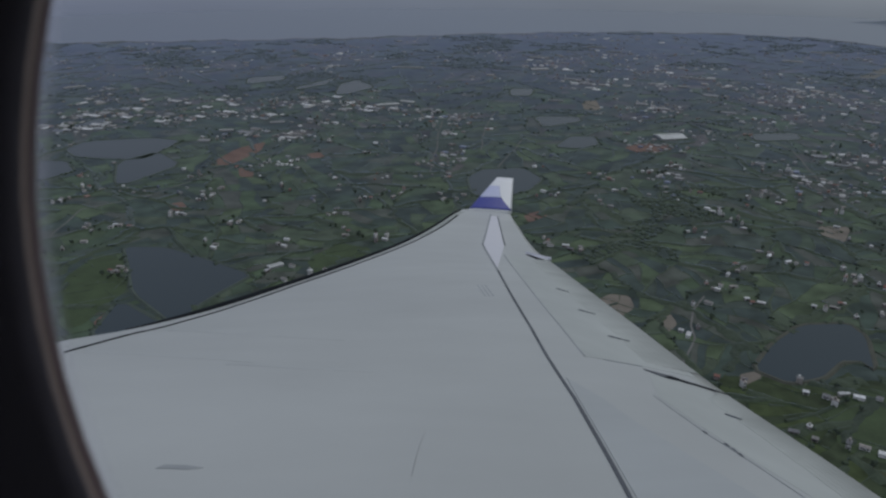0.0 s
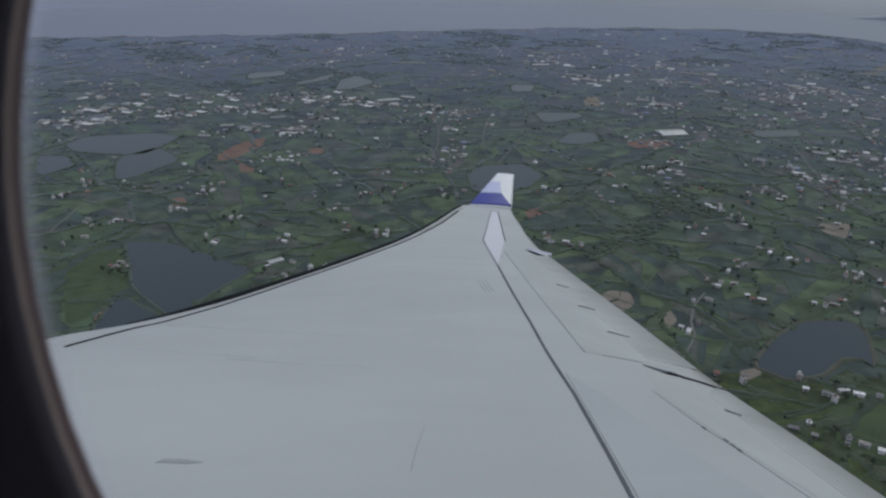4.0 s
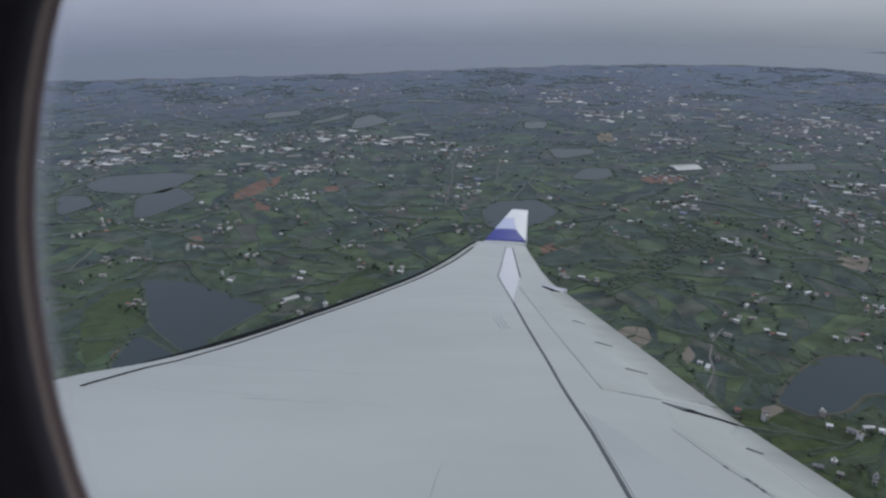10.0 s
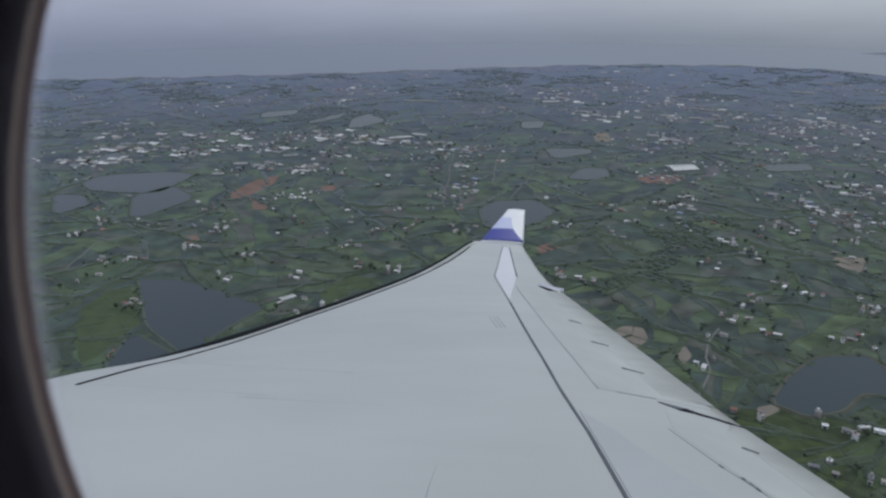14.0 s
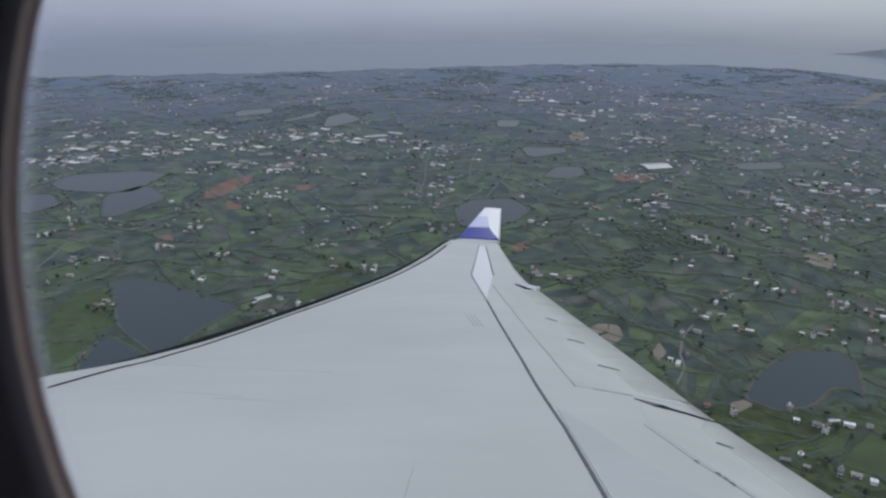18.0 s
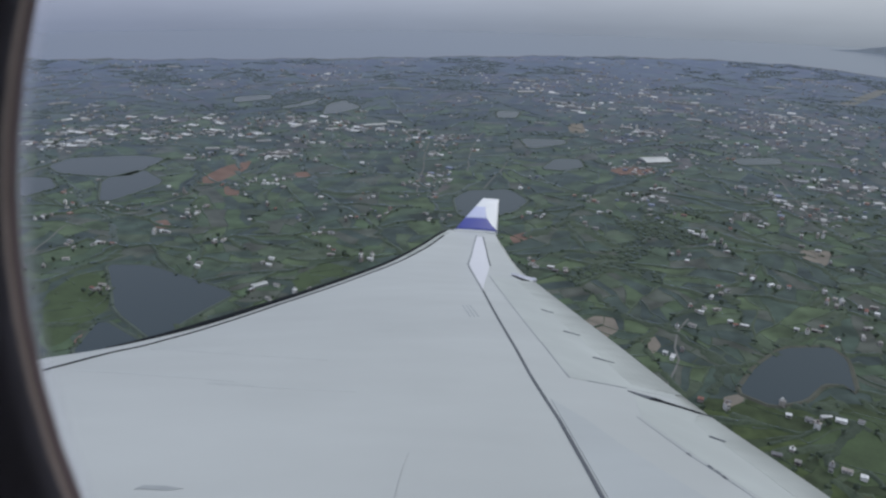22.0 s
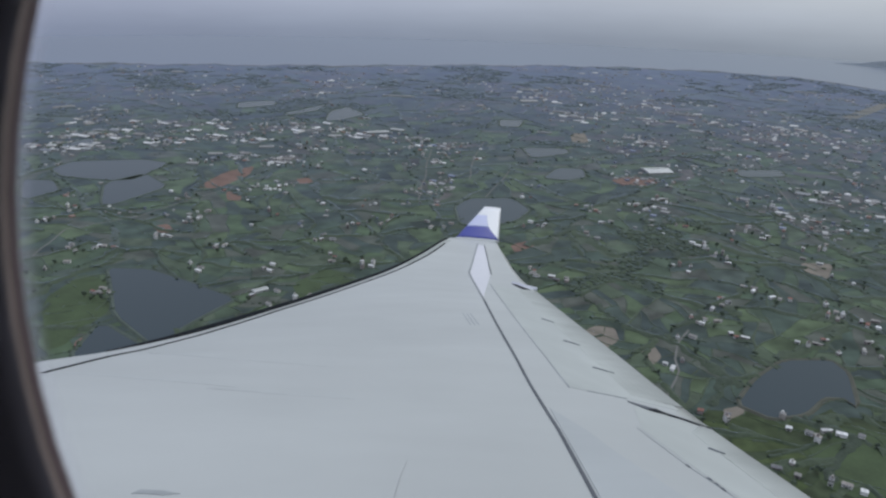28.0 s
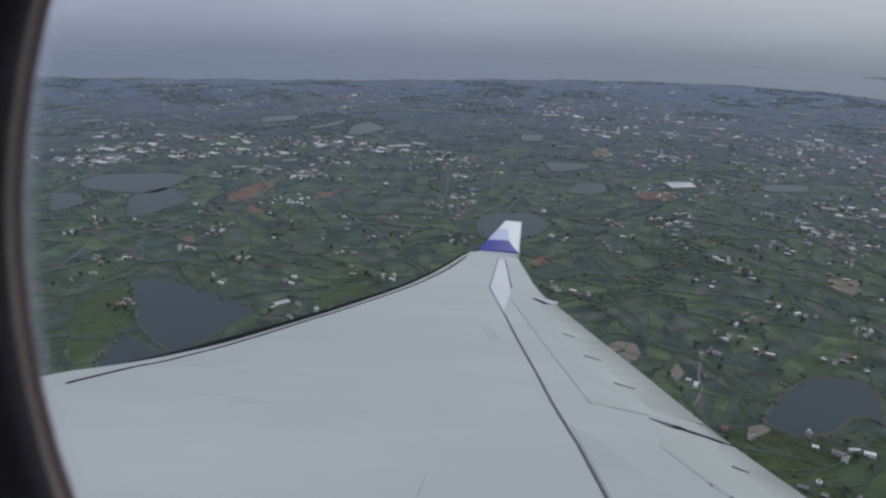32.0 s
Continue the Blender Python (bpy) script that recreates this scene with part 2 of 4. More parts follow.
    # distance haze painted as bluish sheen, weaker over the woods
    haze_weight = n("ShaderNodeMapRange")
    haze_weight.inputs["From Min"].default_value, haze_weight.inputs["From Max"].default_value = 0.35, 0.65
    haze_weight.inputs["To Min"].default_value, haze_weight.inputs["To Max"].default_value = 0.84, 0.16
    l(math_node("MULTIPLY_ADD", n2.outputs[0], 0.7, math_node("MULTIPLY", n1.outputs[0], 0.3)), haze_weight.inputs["Value"])
    l(haze_weight.outputs[0], b.inputs["Sheen Weight"])
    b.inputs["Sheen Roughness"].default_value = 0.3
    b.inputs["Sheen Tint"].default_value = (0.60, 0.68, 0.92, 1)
    return m


def water_material(name, deep, rough, scale, strength, ior=1.33):
    m, nt, b = material(name)
    n, l = nt.nodes.new, nt.links.new
    tc, a, c = n("ShaderNodeTexCoord"), n("ShaderNodeTexNoise"), n("ShaderNodeTexNoise")
    a.inputs["Scale"].default_value, c.inputs["Scale"].default_value = scale, scale * 0.02
    l(tc.outputs["Object"], a.inputs[0])
    l(tc.outputs["Object"], c.inputs[0])
    bp = n("ShaderNodeBump")
    bp.inputs["Strength"].default_value, bp.inputs["Distance"].default_value = strength, 0.6
    l(a.outputs[0], bp.inputs["Height"])
    l(bp.outputs[0], b.inputs["Normal"])
    r = n("ShaderNodeMapRange")
    r.inputs["To Min"].default_value, r.inputs["To Max"].default_value = 0.8, 1.2
    l(c.outputs[0], r.inputs["Value"])
    sc = n("ShaderNodeVectorMath")
    sc.operation = "SCALE"
    sc.inputs[0].default_value = deep
    l(r.outputs[0], sc.inputs["Scale"])
    l(sc.outputs[0], b.inputs["Base Color"])
    b.inputs["Roughness"].default_value, b.inputs["IOR"].default_value = rough, ior
    return m


def pane_material(name, veil, tint):
    """Old acrylic: clear, with a slight bloom of fine scratches."""
    m, nt, b = material(name)
    nt.nodes.remove(b)
    n, l = nt.nodes.new, nt.links.new
    out = nt.nodes["Material Output"]
    tr, tl, mx = n("ShaderNodeBsdfTransparent"), n("ShaderNodeBsdfTranslucent"), n("ShaderNodeMixShader")
    tl.inputs[0].default_value = rgba(tint)
    tc, noi, r = n("ShaderNodeTexCoord"), n("ShaderNodeTexNoise"), n("ShaderNodeMapRange")
    noi.inputs["Scale"].default_value, noi.inputs["Detail"].default_value = 14, 4
    l(tc.outputs["Object"], noi.inputs[0])
    r.inputs["To Min"].default_value, r.inputs["To Max"].default_value = veil * 0.85, veil * 1.15
    l(noi.outputs[0], r.inputs["Value"])
    l(r.outputs[0], mx.inputs[0])
    l(tr.outputs[0], mx.inputs[1])
    l(tl.outputs[0], mx.inputs[2])
    l(mx.outputs[0], out.inputs[0])
    return m


M_WING = paint("wing_paint", (0.462, 0.480, 0.470), 0.42, 0.0, 0.10, 0.3, 1.3, streak=(0.7, 1.3, 1))
M_WING_DARK = paint("spoiler_paint", (0.43, 0.455, 0.458), 0.42, 0.0, 0.08, 0.5, 3.0, streak=(0.35, 2.0, 1))
M_FLAP = paint("flap_paint", (0.455, 0.48, 0.458), 0.40, 0.0, 0.12, 0.7, 3.0, streak=(1.6, 0.5, 1))
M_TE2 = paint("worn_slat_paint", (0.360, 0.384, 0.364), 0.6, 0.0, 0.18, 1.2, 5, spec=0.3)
# six mottled greys that paint the rear edge's shading in steps
M_REAR_SHADE = [paint("shaded_rear_paint", (a, a * 1.055, a), 0.5, 0.0, 0.16, 1.2, 5, spec=0.35) for a in (0.435, 0.415, 0.392, 0.368, 0.344, 0.320)]
M_WHITE = paint("white_paint", (0.80, 0.81, 0.84), 0.35, 0.0, 0.03)
M_PALE = paint("pale_grey_paint", (0.66, 0.66, 0.70), 0.38, 0.0, 0.04)
M_LAVENDER = paint("pale_lavender_paint", (0.55, 0.58, 0.78), 0.35, 0.0, 0.04)
M_FAINT = paint("faint_panel_joint", (0.368, 0.390, 0.400), 0.6, 0.0, 0.2, 1.5, 12)
M_STREAK = paint("dirt_streak", (0.450, 0.469, 0.464), 0.45, 0.0, 0.1, 1.5, 9)
M_BLUE = paint("deep_blue_paint", (0.055, 0.068, 0.32), 0.35, 0.0, 0.05)
M_SEAL = paint("dark_sealant", (0.115, 0.125, 0.140), 0.8, 0.0, 0.25, 1.5, 12, spec=0.15)
M_BLACK = paint("black_rubber_edge", (0.018, 0.021, 0.026), 0.85, 0.0, 0.2, spec=0.05)
M_TICK = paint("hinge_cover_grey", (0.180, 0.194, 0.206), 0.7, 0.0, 0.2, 2, 12, spec=0.2)
M_LINE = paint("grey_panel_joint", (0.288, 0.305, 0.320), 0.7, 0.0, 0.3, 1.5, 12)
M_PANEL = paint("cabin_plastic", (0.29, 0.285, 0.36), 0.6, 0.0, 0.05, 8, 90, bump=0.03)
M_TAN = paint("tan_window_seal", (0.44, 0.355, 0.325), 0.7, 0.0, 0.15, 20, 120)
M_SEAL_EDGE = paint("dark_brown_seal_lip", (0.165, 0.112, 0.115), 0.7, 0.0, 0.15, 20, 120)
M_RIM = pane_material("bevelled_acrylic_edge", 0.06, (0.86, 0.83, 0.93))
M_GROUND = ground_material()
M_SEA = water_material("sea_water", (0.101, 0.133, 0.190), 0.3, 0.02, 0.1, 1.29)
M_POND = water_material("pond_water", (0.050, 0.067, 0.077), 0.22, 0.03, 0.02, 1.16)
M_BANK = paint("pond_bank", (0.066, 0.086, 0.071), 0.95, 0, 0.3, 0.05, 0.4)
M_SHORE = paint("bare_pond_bank", (0.078, 0.081, 0.063), 0.95, 0, 0.3, 0.05, 0.4)
M_MEADOW = paint("lush_meadow", (0.051, 0.077, 0.034), 0.95, 0, 0.3, 0.04, 0.3)
M_SOIL = paint("red_soil", (0.168, 0.106, 0.086), 0.95, 0, 0.3, 0.03, 0.3)
M_TANSOIL = paint("tan_gravel", (0.185, 0.163, 0.135), 0.95, 0, 0.3, 0.05, 0.4)
M_BEACH = paint("grey_beach_sand", (0.160, 0.159, 0.161), 0.95, 0, 0.2, 0.05, 0.4)
M_ROAD = paint("pale_concrete_road", (0.150, 0.150, 0.140), 0.9, 0, 0.2, 0.05, 0.5)
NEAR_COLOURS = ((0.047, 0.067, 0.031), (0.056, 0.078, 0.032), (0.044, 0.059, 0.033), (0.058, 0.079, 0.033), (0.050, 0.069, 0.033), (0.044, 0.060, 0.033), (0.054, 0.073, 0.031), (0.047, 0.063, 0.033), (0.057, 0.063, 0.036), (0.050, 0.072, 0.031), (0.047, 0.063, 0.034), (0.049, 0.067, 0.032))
# field greens with grey-blue distance haze mixed into the base colour
HAZED_COLOURS = ((0.063, 0.091, 0.059), (0.077, 0.107, 0.062), (0.053, 0.072, 0.064), (0.081, 0.111, 0.062), (0.068, 0.095, 0.064), (0.056, 0.076, 0.066), (0.075, 0.100, 0.066), (0.058, 0.082, 0.066), (0.081, 0.092, 0.076), (0.070, 0.102, 0.059), (0.065, 0.084, 0.070), (0.057, 0.081, 0.064), (0.048, 0.065, 0.062), (0.079, 0.087, 0.074), (0.052, 0.071, 0.064), (0.075, 0.096, 0.066))
M_LEAF = islands("foliage", ((0.050, 0.067, 0.049), (0.056, 0.075, 0.051), (0.062, 0.083, 0.053)), 0.9, haze_sheen=0.8)
# far foliage and hedges are paler, bluer copies with distance haze painted in
M_LEAF_HAZED = islands("hazed_foliage", ((0.062, 0.080, 0.076), (0.069, 0.089, 0.079), (0.076, 0.098, 0.081)), 0.9, haze_sheen=1.0)
M_HEDGE = islands("hedge_foliage", ((0.058, 0.075, 0.054), (0.065, 0.085, 0.057), (0.072, 0.093, 0.059)), 0.95, haze_sheen=0.95, grain=0.2, low=0.75, high=1.3)
M_HEDGE_HAZED = islands("hazed_hedge_foliage", ((0.072, 0.090, 0.082), (0.080, 0.100, 0.085), (0.087, 0.109, 0.087)), 0.95, haze_sheen=1.0, grain=0.2, low=0.8, high=1.25)
M_FIELD = islands("crop_fields", HAZED_COLOURS, 0.95, haze_sheen=0.7, grain=0.03, low=0.6, high=1.45)
# the farthest fields carry their painted haze as strong blue sheen
M_FIELD_HAZED = islands("hazed_crop_fields", ((0.040, 0.054, 0.042), (0.054, 0.070, 0.046), (0.034, 0.046, 0.038), (0.058, 0.074, 0.048), (0.046, 0.063, 0.042), (0.060, 0.062, 0.050), (0.038, 0.052, 0.040), (0.050, 0.068, 0.044)), 0.95, haze_sheen=0.95, grain=0.012, low=0.6, high=1.4)
M_FIELD_NEAR = islands("near_crop_fields", NEAR_COLOURS, 0.95, True, haze_sheen=0.32, grain=0.06, low=0.62, high=1.38)
M_TOWN_GROUND = islands("town_plots", ((0.070, 0.078, 0.066), (0.090, 0.090, 0.082), (0.058, 0.074, 0.054), (0.078, 0.080, 0.070), (0.110, 0.104, 0.094), (0.052, 0.070, 0.050)), 0.95, haze_sheen=0.8, grain=0.03, low=0.6, high=1.4)
# haze over the hills is put into their pale blue base colour
M_HILL = islands("haze_tinted_hill_forest", ((0.180, 0.210, 0.242), (0.188, 0.218, 0.247), (0.183, 0.212, 0.240)), 0.95, haze_sheen=0.2, grain=0.01, low=0.85, high=1.15)
M_TRUNK = paint("bark", (0.09, 0.07, 0.05), 0.9)
M_WALLS = islands("rendered_house_wall", ((0.42, 0.41, 0.39), (0.55, 0.54, 0.52), (0.30, 0.28, 0.26), (0.62, 0.61, 0.60), (0.24, 0.21, 0.20)), 0.8, True)
M_ROOFS = islands("house_roof", ((0.68, 0.68, 0.68), (0.26, 0.25, 0.24), (0.46, 0.46, 0.47), (0.22, 0.10, 0.08), (0.74, 0.74, 0.75), (0.18, 0.18, 0.19), (0.58, 0.58, 0.58), (0.33, 0.30, 0.28), (0.24, 0.23, 0.22)), 0.6, True)
M_SHED = islands("sheet_metal_roof", ((0.34, 0.35, 0.36), (0.60, 0.60, 0.60), (0.25, 0.27, 0.28), (0.30, 0.31, 0.32), (0.26, 0.25, 0.24), (0.74, 0.74, 0.74), (0.28, 0.27, 0.26), (0.44, 0.44, 0.43), (0.72, 0.72, 0.72), (0.24, 0.26, 0.30)), 0.5, True)
M_SHED_GREY = islands("weathered_sheet_roof", ((0.28, 0.29, 0.30), (0.36, 0.36, 0.36), (0.24, 0.25, 0.25), (0.42, 0.42, 0.41)), 0.6, True)
M_SHED_WHITE = paint("white_sheet_roof", (0.50, 0.51, 0.50), 0.55, 0, 0.15, 0.08, 0.6)
M_SHED_WALL = islands("grey_cladding", ((0.26, 0.26, 0.26), (0.34, 0.34, 0.33), (0.22, 0.22, 0.22)), 0.8, True)
M_TOWN = islands("town_buildings", ((0.24, 0.24, 0.235), (0.38, 0.38, 0.38), (0.25, 0.225, 0.215), (0.28, 0.27, 0.26), (0.66, 0.66, 0.66), (0.20, 0.205, 0.205), (0.34, 0.34, 0.34), (0.25, 0.25, 0.24), (0.48, 0.48, 0.48), (0.28, 0.19, 0.16), (0.26, 0.26, 0.25), (0.17, 0.19, 0.25)), 0.8, haze_sheen=0.3)
M_SHEDS_FAR = islands("far_shed_roofs", ((0.34, 0.35, 0.36), (0.27, 0.28, 0.29), (0.62, 0.62, 0.62), (0.22, 0.25, 0.34), (0.38, 0.38, 0.38), (0.30, 0.29, 0.28), (0.46, 0.46, 0.46), (0.24, 0.24, 0.24), (0.72, 0.72, 0.72), (0.28, 0.27, 0.26)), 0.6)
M_DOOR = paint("grey_loading_door", (0.30, 0.31, 0.32), 0.6)
M_GLASS_DARK = paint("dark_window_glass", (0.03, 0.035, 0.04), 0.15)


# ---- building helpers ----
def part(name, bm, mat, parent=None, label=""):
    me = bpy.data.meshes.new(name)
    bm.to_mesh(me)
    bm.free()
    me.materials.append(mat)
    ob = new(name, me)
    if parent is not None:
        ob.parent = parent
    if label:
        ob["label"] = label
    return ob


def smooth(ob):
    for p in ob.data.polygons:
        p.use_smooth = True
    return ob


def grid_mesh(bm, rows, closed=False):
    """Quads over rows of points of equal length."""
    vs = [[bm.verts.new(p) for p in r] for r in rows]
    for a, c in zip(vs, vs[1:]):
        k = len(a)
        for i in range(k if closed else k - 1):
            bm.faces.new((a[i], a[(i + 1) % k], c[(i + 1) % k], c[i]))
    return vs


def box(bm, x0, y0, z0, x1, y1, z1):
    v = [bm.verts.new(p) for p in ((x0, y0, z0), (x1, y0, z0), (x1, y1, z0), (x0, y1, z0), (x0, y0, z1), (x1, y0, z1), (x1, y1, z1), (x0, y1, z1))]
    for q in ((3, 2, 1, 0), (4, 5, 6, 7), (0, 1, 5, 4), (1, 2, 6, 5), (2, 3, 7, 6), (3, 0, 4, 7)):
        bm.faces.new([v[i] for i in q])


def joined(name, verts, faces, mat):
    me = bpy.data.meshes.new(name)
    me.from_pydata(verts, [], faces)
    me.materials.append(mat)
    return new(name, me)


def merge_copies(name, tv, tf, mats, mat, jitter=0.0, seed=1):
    """Many copies of one small template as one mesh; mats: rows of x, y, z, scale, height scale, turn."""
    rnd = np.random.default_rng(seed)
    tv, tf, mats = np.array(tv, float), np.array(tf, int), np.array(mats, float)
    k, nv = len(mats), len(tv)
    co, si = np.cos(mats[:, 5])[:, None], np.sin(mats[:, 5])[:, None]
    s, h = mats[:, 3][:, None], mats[:, 4][:, None]
    j = 1 + jitter * rnd.normal(size=(k, nv))
    x, y, z = tv[None, :, 0] * s * j, tv[None, :, 1] * s * j, tv[None, :, 2] * h * j
    pts = np.stack([mats[:, 0:1] + x * co - y * si, mats[:, 1:2] + x * si + y * co, mats[:, 2:3] + z], -1).reshape(-1, 3)
    fs = (tf[None] + (np.arange(k) * nv)[:, None, None]).reshape(-1, tf.shape[1])
    me = bpy.data.meshes.new(name)
    me.from_pydata(pts.tolist(), [], fs.tolist())
    me.materials.append(mat)
    return new(name, me)


def hermite(knots):
    X, Y = np.array([k[0] for k in knots], float), np.array([k[1] for k in knots], float)
    M = np.gradient(Y, X)

    def fn(x):
        x = np.clip(x, X[0], X[-1])
        i = np.clip(np.searchsorted(X, x) - 1, 0, len(X) - 2)
        h = X[i + 1] - X[i]
        t = (x - X[i]) / h
        return (2 * t**3 - 3 * t * t + 1) * Y[i] + (t**3 - 2 * t * t + t) * h * M[i] + (3 * t * t - 2 * t**3) * Y[i + 1] + (t**3 - t * t) * h * M[i + 1]
    return fn


def rounded(poly, times=2):
    for _ in range(times):
        q = []
        for (ax, ay), (bx, by) in zip(poly, poly[1:] + poly[:1]):
            q += [(0.86 * ax + 0.14 * bx, 0.86 * ay + 0.14 * by), (0.14 * ax + 0.86 * bx, 0.14 * ay + 0.86 * by)]
        poly = q
    return poly


def inside(x, y, poly):
    hit = False
    for (ax, ay), (bx, by) in zip(poly, poly[1:] + poly[:1]):
        if (ay > y) != (by > y) and x < (bx - ax) * (y - ay) / (by - ay) + ax:
            hit = not hit
    return hit


# ---- the airliner: x aft, y outboard to starboard, z up, eye at the origin ----
SHIP = Matrix.Translation((0, 0, ALT)) @ Matrix(((0.945519, -0.325568, 0, 0), (0.310398, 0.901463, 0.301692, 0), (-0.098221, -0.285255, 0.953405, 0), (0, 0, 0, 1)))
z_le = hermite([(0, -1.45), (5, -1.42), (7.5, -1.55), (8.1, -1.58), (8.7, -1.645), (9.9, -1.72), (13, -1.74), (16, -1.70), (19.6, -1.59), (22.7, -1.36), (26, -1.04), (27, -0.98)])
z_te = hermite([(0, -1.8), (3.6, -1.83), (5.4, -1.89), (8.7, -1.885), (10.4, -1.885), (13.45, -1.88), (16.8, -1.87), (18.75, -1.87), (20.0, -1.81), (21.5, -1.72), (23.2, -1.55), (25.8, -1.31), (27, -1.15)])


def x_le(y):
    return -6 + 0.58 * y


def x_te(y):
    return 2.717 + 0.33 * y


def wing_top(x, y):
    c = x_te(y) - x_le(y)
    s = np.clip((x - x_le(y)) / c, 0, 1)
    return float((1 - s) * z_le(y) + s * z_te(y) + 0.08 * c * s * (1 - s))


airliner = tagged(new("airliner"), "light grey airliner wing with blue banded winglet above the plain", "aircraft")
airliner.matrix_world = SHIP


def build_wing():
    bm = bmesh.new()
    S = [0, 0.004, 0.012, 0.03, 0.06, 0.1, 0.15, 0.2, 0.26, 0.33, 0.4, 0.48, 0.56, 0.64, 0.72, 0.8, 0.87, 0.93, 0.97, 1.0]
    rows = []
    for y in np.linspace(0.15, 27.0, 82):
        c = x_te(y) - x_le(y)
        top = [(x_le(y) + s * c, y, wing_top(x_le(y) + s * c, y)) for s in S]
        low = []
        for s in S[::-1][1:-1]:
            th = c * (0.16 * (math.sqrt(s) - s) + 0.012 * (1 - s)) + 0.015
            low.append((x_le(y) + s * c, y, wing_top(x_le(y) + s * c, y) - th))
        rows.append(top + low)
    vs = grid_mesh(bm, rows, closed=True)
    bm.faces.new(vs[0][::-1])
    bm.faces.new(vs[-1])
    bmesh.ops.recalc_face_normals(bm, faces=bm.faces)
    return smooth(part("wing", bm, M_WING, airliner, "light grey painted wing skin with dark joints"))


wing = build_wing()


def resample(pts, step=0.25):
    out = [pts[0]]
    for (ax, ay), (bx, by) in zip(pts, pts[1:]):
        k = max(1, int(math.hypot(bx - ax, by - ay) / step))
        out += [(ax + (bx - ax) * i / k, ay + (by - ay) * i / k) for i in range(1, k + 1)]
    return out


def strip(name, pts, w0, w1, mat, label="", lift=0.006, parent=wing):
    """A raised band of sealant along a line on the wing's skin."""
    bm = bmesh.new()
    pts = resample(pts)
    rows = []
    for i, (x, y) in enumerate(pts):
        (ax, ay), (bx, by) = pts[max(0, i - 1)], pts[min(len(pts) - 1, i + 1)]
        d = math.hypot(bx - ax, by - ay)
        nx, ny = -(by - ay) / d, (bx - ax) / d
        w = (w0 + (w1 - w0) * i / max(1, len(pts) - 1)) / 2
        p, q = (x + nx * w, y + ny * w), (x - nx * w, y - ny * w)
        zp, zq = wing_top(*p), wing_top(*q)
        rows.append([(*p, zp - 0.01), (*p, zp + lift), (*q, zq + lift), (*q, zq - 0.01)])
    grid_mesh(bm, rows)
    bmesh.ops.recalc_face_normals(bm, faces=bm.faces)
    return part(name, bm, mat, parent, label)


def panel(name, poly, mat, label="", lift=0.005, parent=wing):
    """A skin panel that follows the wing's surface, with a small edge."""
    bm = bmesh.new()
    f = bm.faces.new([bm.verts.new((x, y, 0)) for x, y in poly])
    bmesh.ops.triangulate(bm, faces=[f])
    for _ in range(4):
        long = [e for e in bm.edges if e.calc_length() > 0.45]
        if long:
            bmesh.ops.subdivide_edges(bm, edges=long, cuts=1)
            bmesh.ops.triangulate(bm, faces=[q for q in bm.faces if len(q.verts) > 3])
    for v in bm.verts:
        v.co.z = wing_top(v.co.x, v.co.y) + lift
    rim = [e for e in bm.edges if e.is_boundary]
    got = bmesh.ops.extrude_edge_only(bm, edges=rim)
    for v in got["geom"]:
        if isinstance(v, bmesh.types.BMVert):
            v.co.z -= 0.02
    bmesh.ops.recalc_face_normals(bm, faces=bm.faces)
    ob = part(name, bm, mat, parent, label)
    return ob


strip("slat_joint", [(-1.19, 7.2), (-1.146, 7.318), (-0.749, 8.07), (-0.244, 9.32), (0.469, 10.763), (1.464, 12.544), (2.895, 14.976), (5.173, 18.901), (7.247, 22.377), (8.77, 25.095)], 0.026, 0.062, M_BLACK, "dark joint behind the slats", 0.010)
# rubber lip along the front edge, outboard of the inner slat
bm = bmesh.new()
rows = []
for y in np.linspace(8.95, 26.4, 70):
    w = min(1.0, 0.15 + (y - 8.95) / 2.2)
    rows.append([(x_le(y) - 0.035 + o, y, float(z_le(y)) + h * w) for o, h in ((0, -0.09), (-0.012, 0.0), (0.0, 0.056), (0.025, 0.062), (0.04, 0.048), (0.048, -0.01))])
grid_mesh(bm, rows)
smooth(part("slat_lip", bm, M_BLACK, wing, "black lip along the front edge"))
strip("spoiler_hinge_line", [(5.69, 13.78), (4.24, 9.47), (3.256, 6.58), (2.782, 5.12), (2.266, 3.687), (1.98, 2.9), (1.73, 2.2)], 0.040, 0.023, M_SEAL, "dark line ahead of the spoilers")
panel("tip_fairing_panel", [(10.25, 25.62), (10.567, 25.61), (8.033, 19.05), (5.74, 13.95), (7.495, 19.23)], M_PALE, "white panel near the wing tip", 0.009)
strip("tip_joint", [(10.369, 25.91), (7.502, 19.34), (5.69, 13.78)], 0.05, 0.03, M_LINE, lift=0.014)
strip("tip_joint", [(10.563, 25.71), (9.425, 22.64), (8.18, 19.31)], 0.045, 0.03, M_SEAL, lift=0.014)
panel("aileron", [(7.11, 16.8), (5.04, 10.59), (4.13, 7.90), (3.72, 6.62), (4.17, 6.35), (4.60, 6.0), (5.95, 10.0), (7.92, 16.0)], M_FLAP, "light grey aileron with dirt streaks", 0.003)
panel("flap", [(3.66, 5.27), (3.43, 4.28), (3.32, 3.64), (3.14, 2.2), (3.40, 2.2), (3.84, 3.6), (4.43, 5.35), (4.24, 5.9), (4.1, 6.05)], M_FLAP, "light grey flap with dirt streaks", 0.0015)
strip("aileron_joint", [(7.109, 16.85), (5.035, 10.59), (4.13, 7.897), (3.705, 6.61)], 0.022, 0.013, M_LINE, "thin joint along the aileron", 0.004)
strip("aileron_end_joint", [(3.86, 6.518), (4.19, 6.31)], 0.012, 0.014, M_LINE)
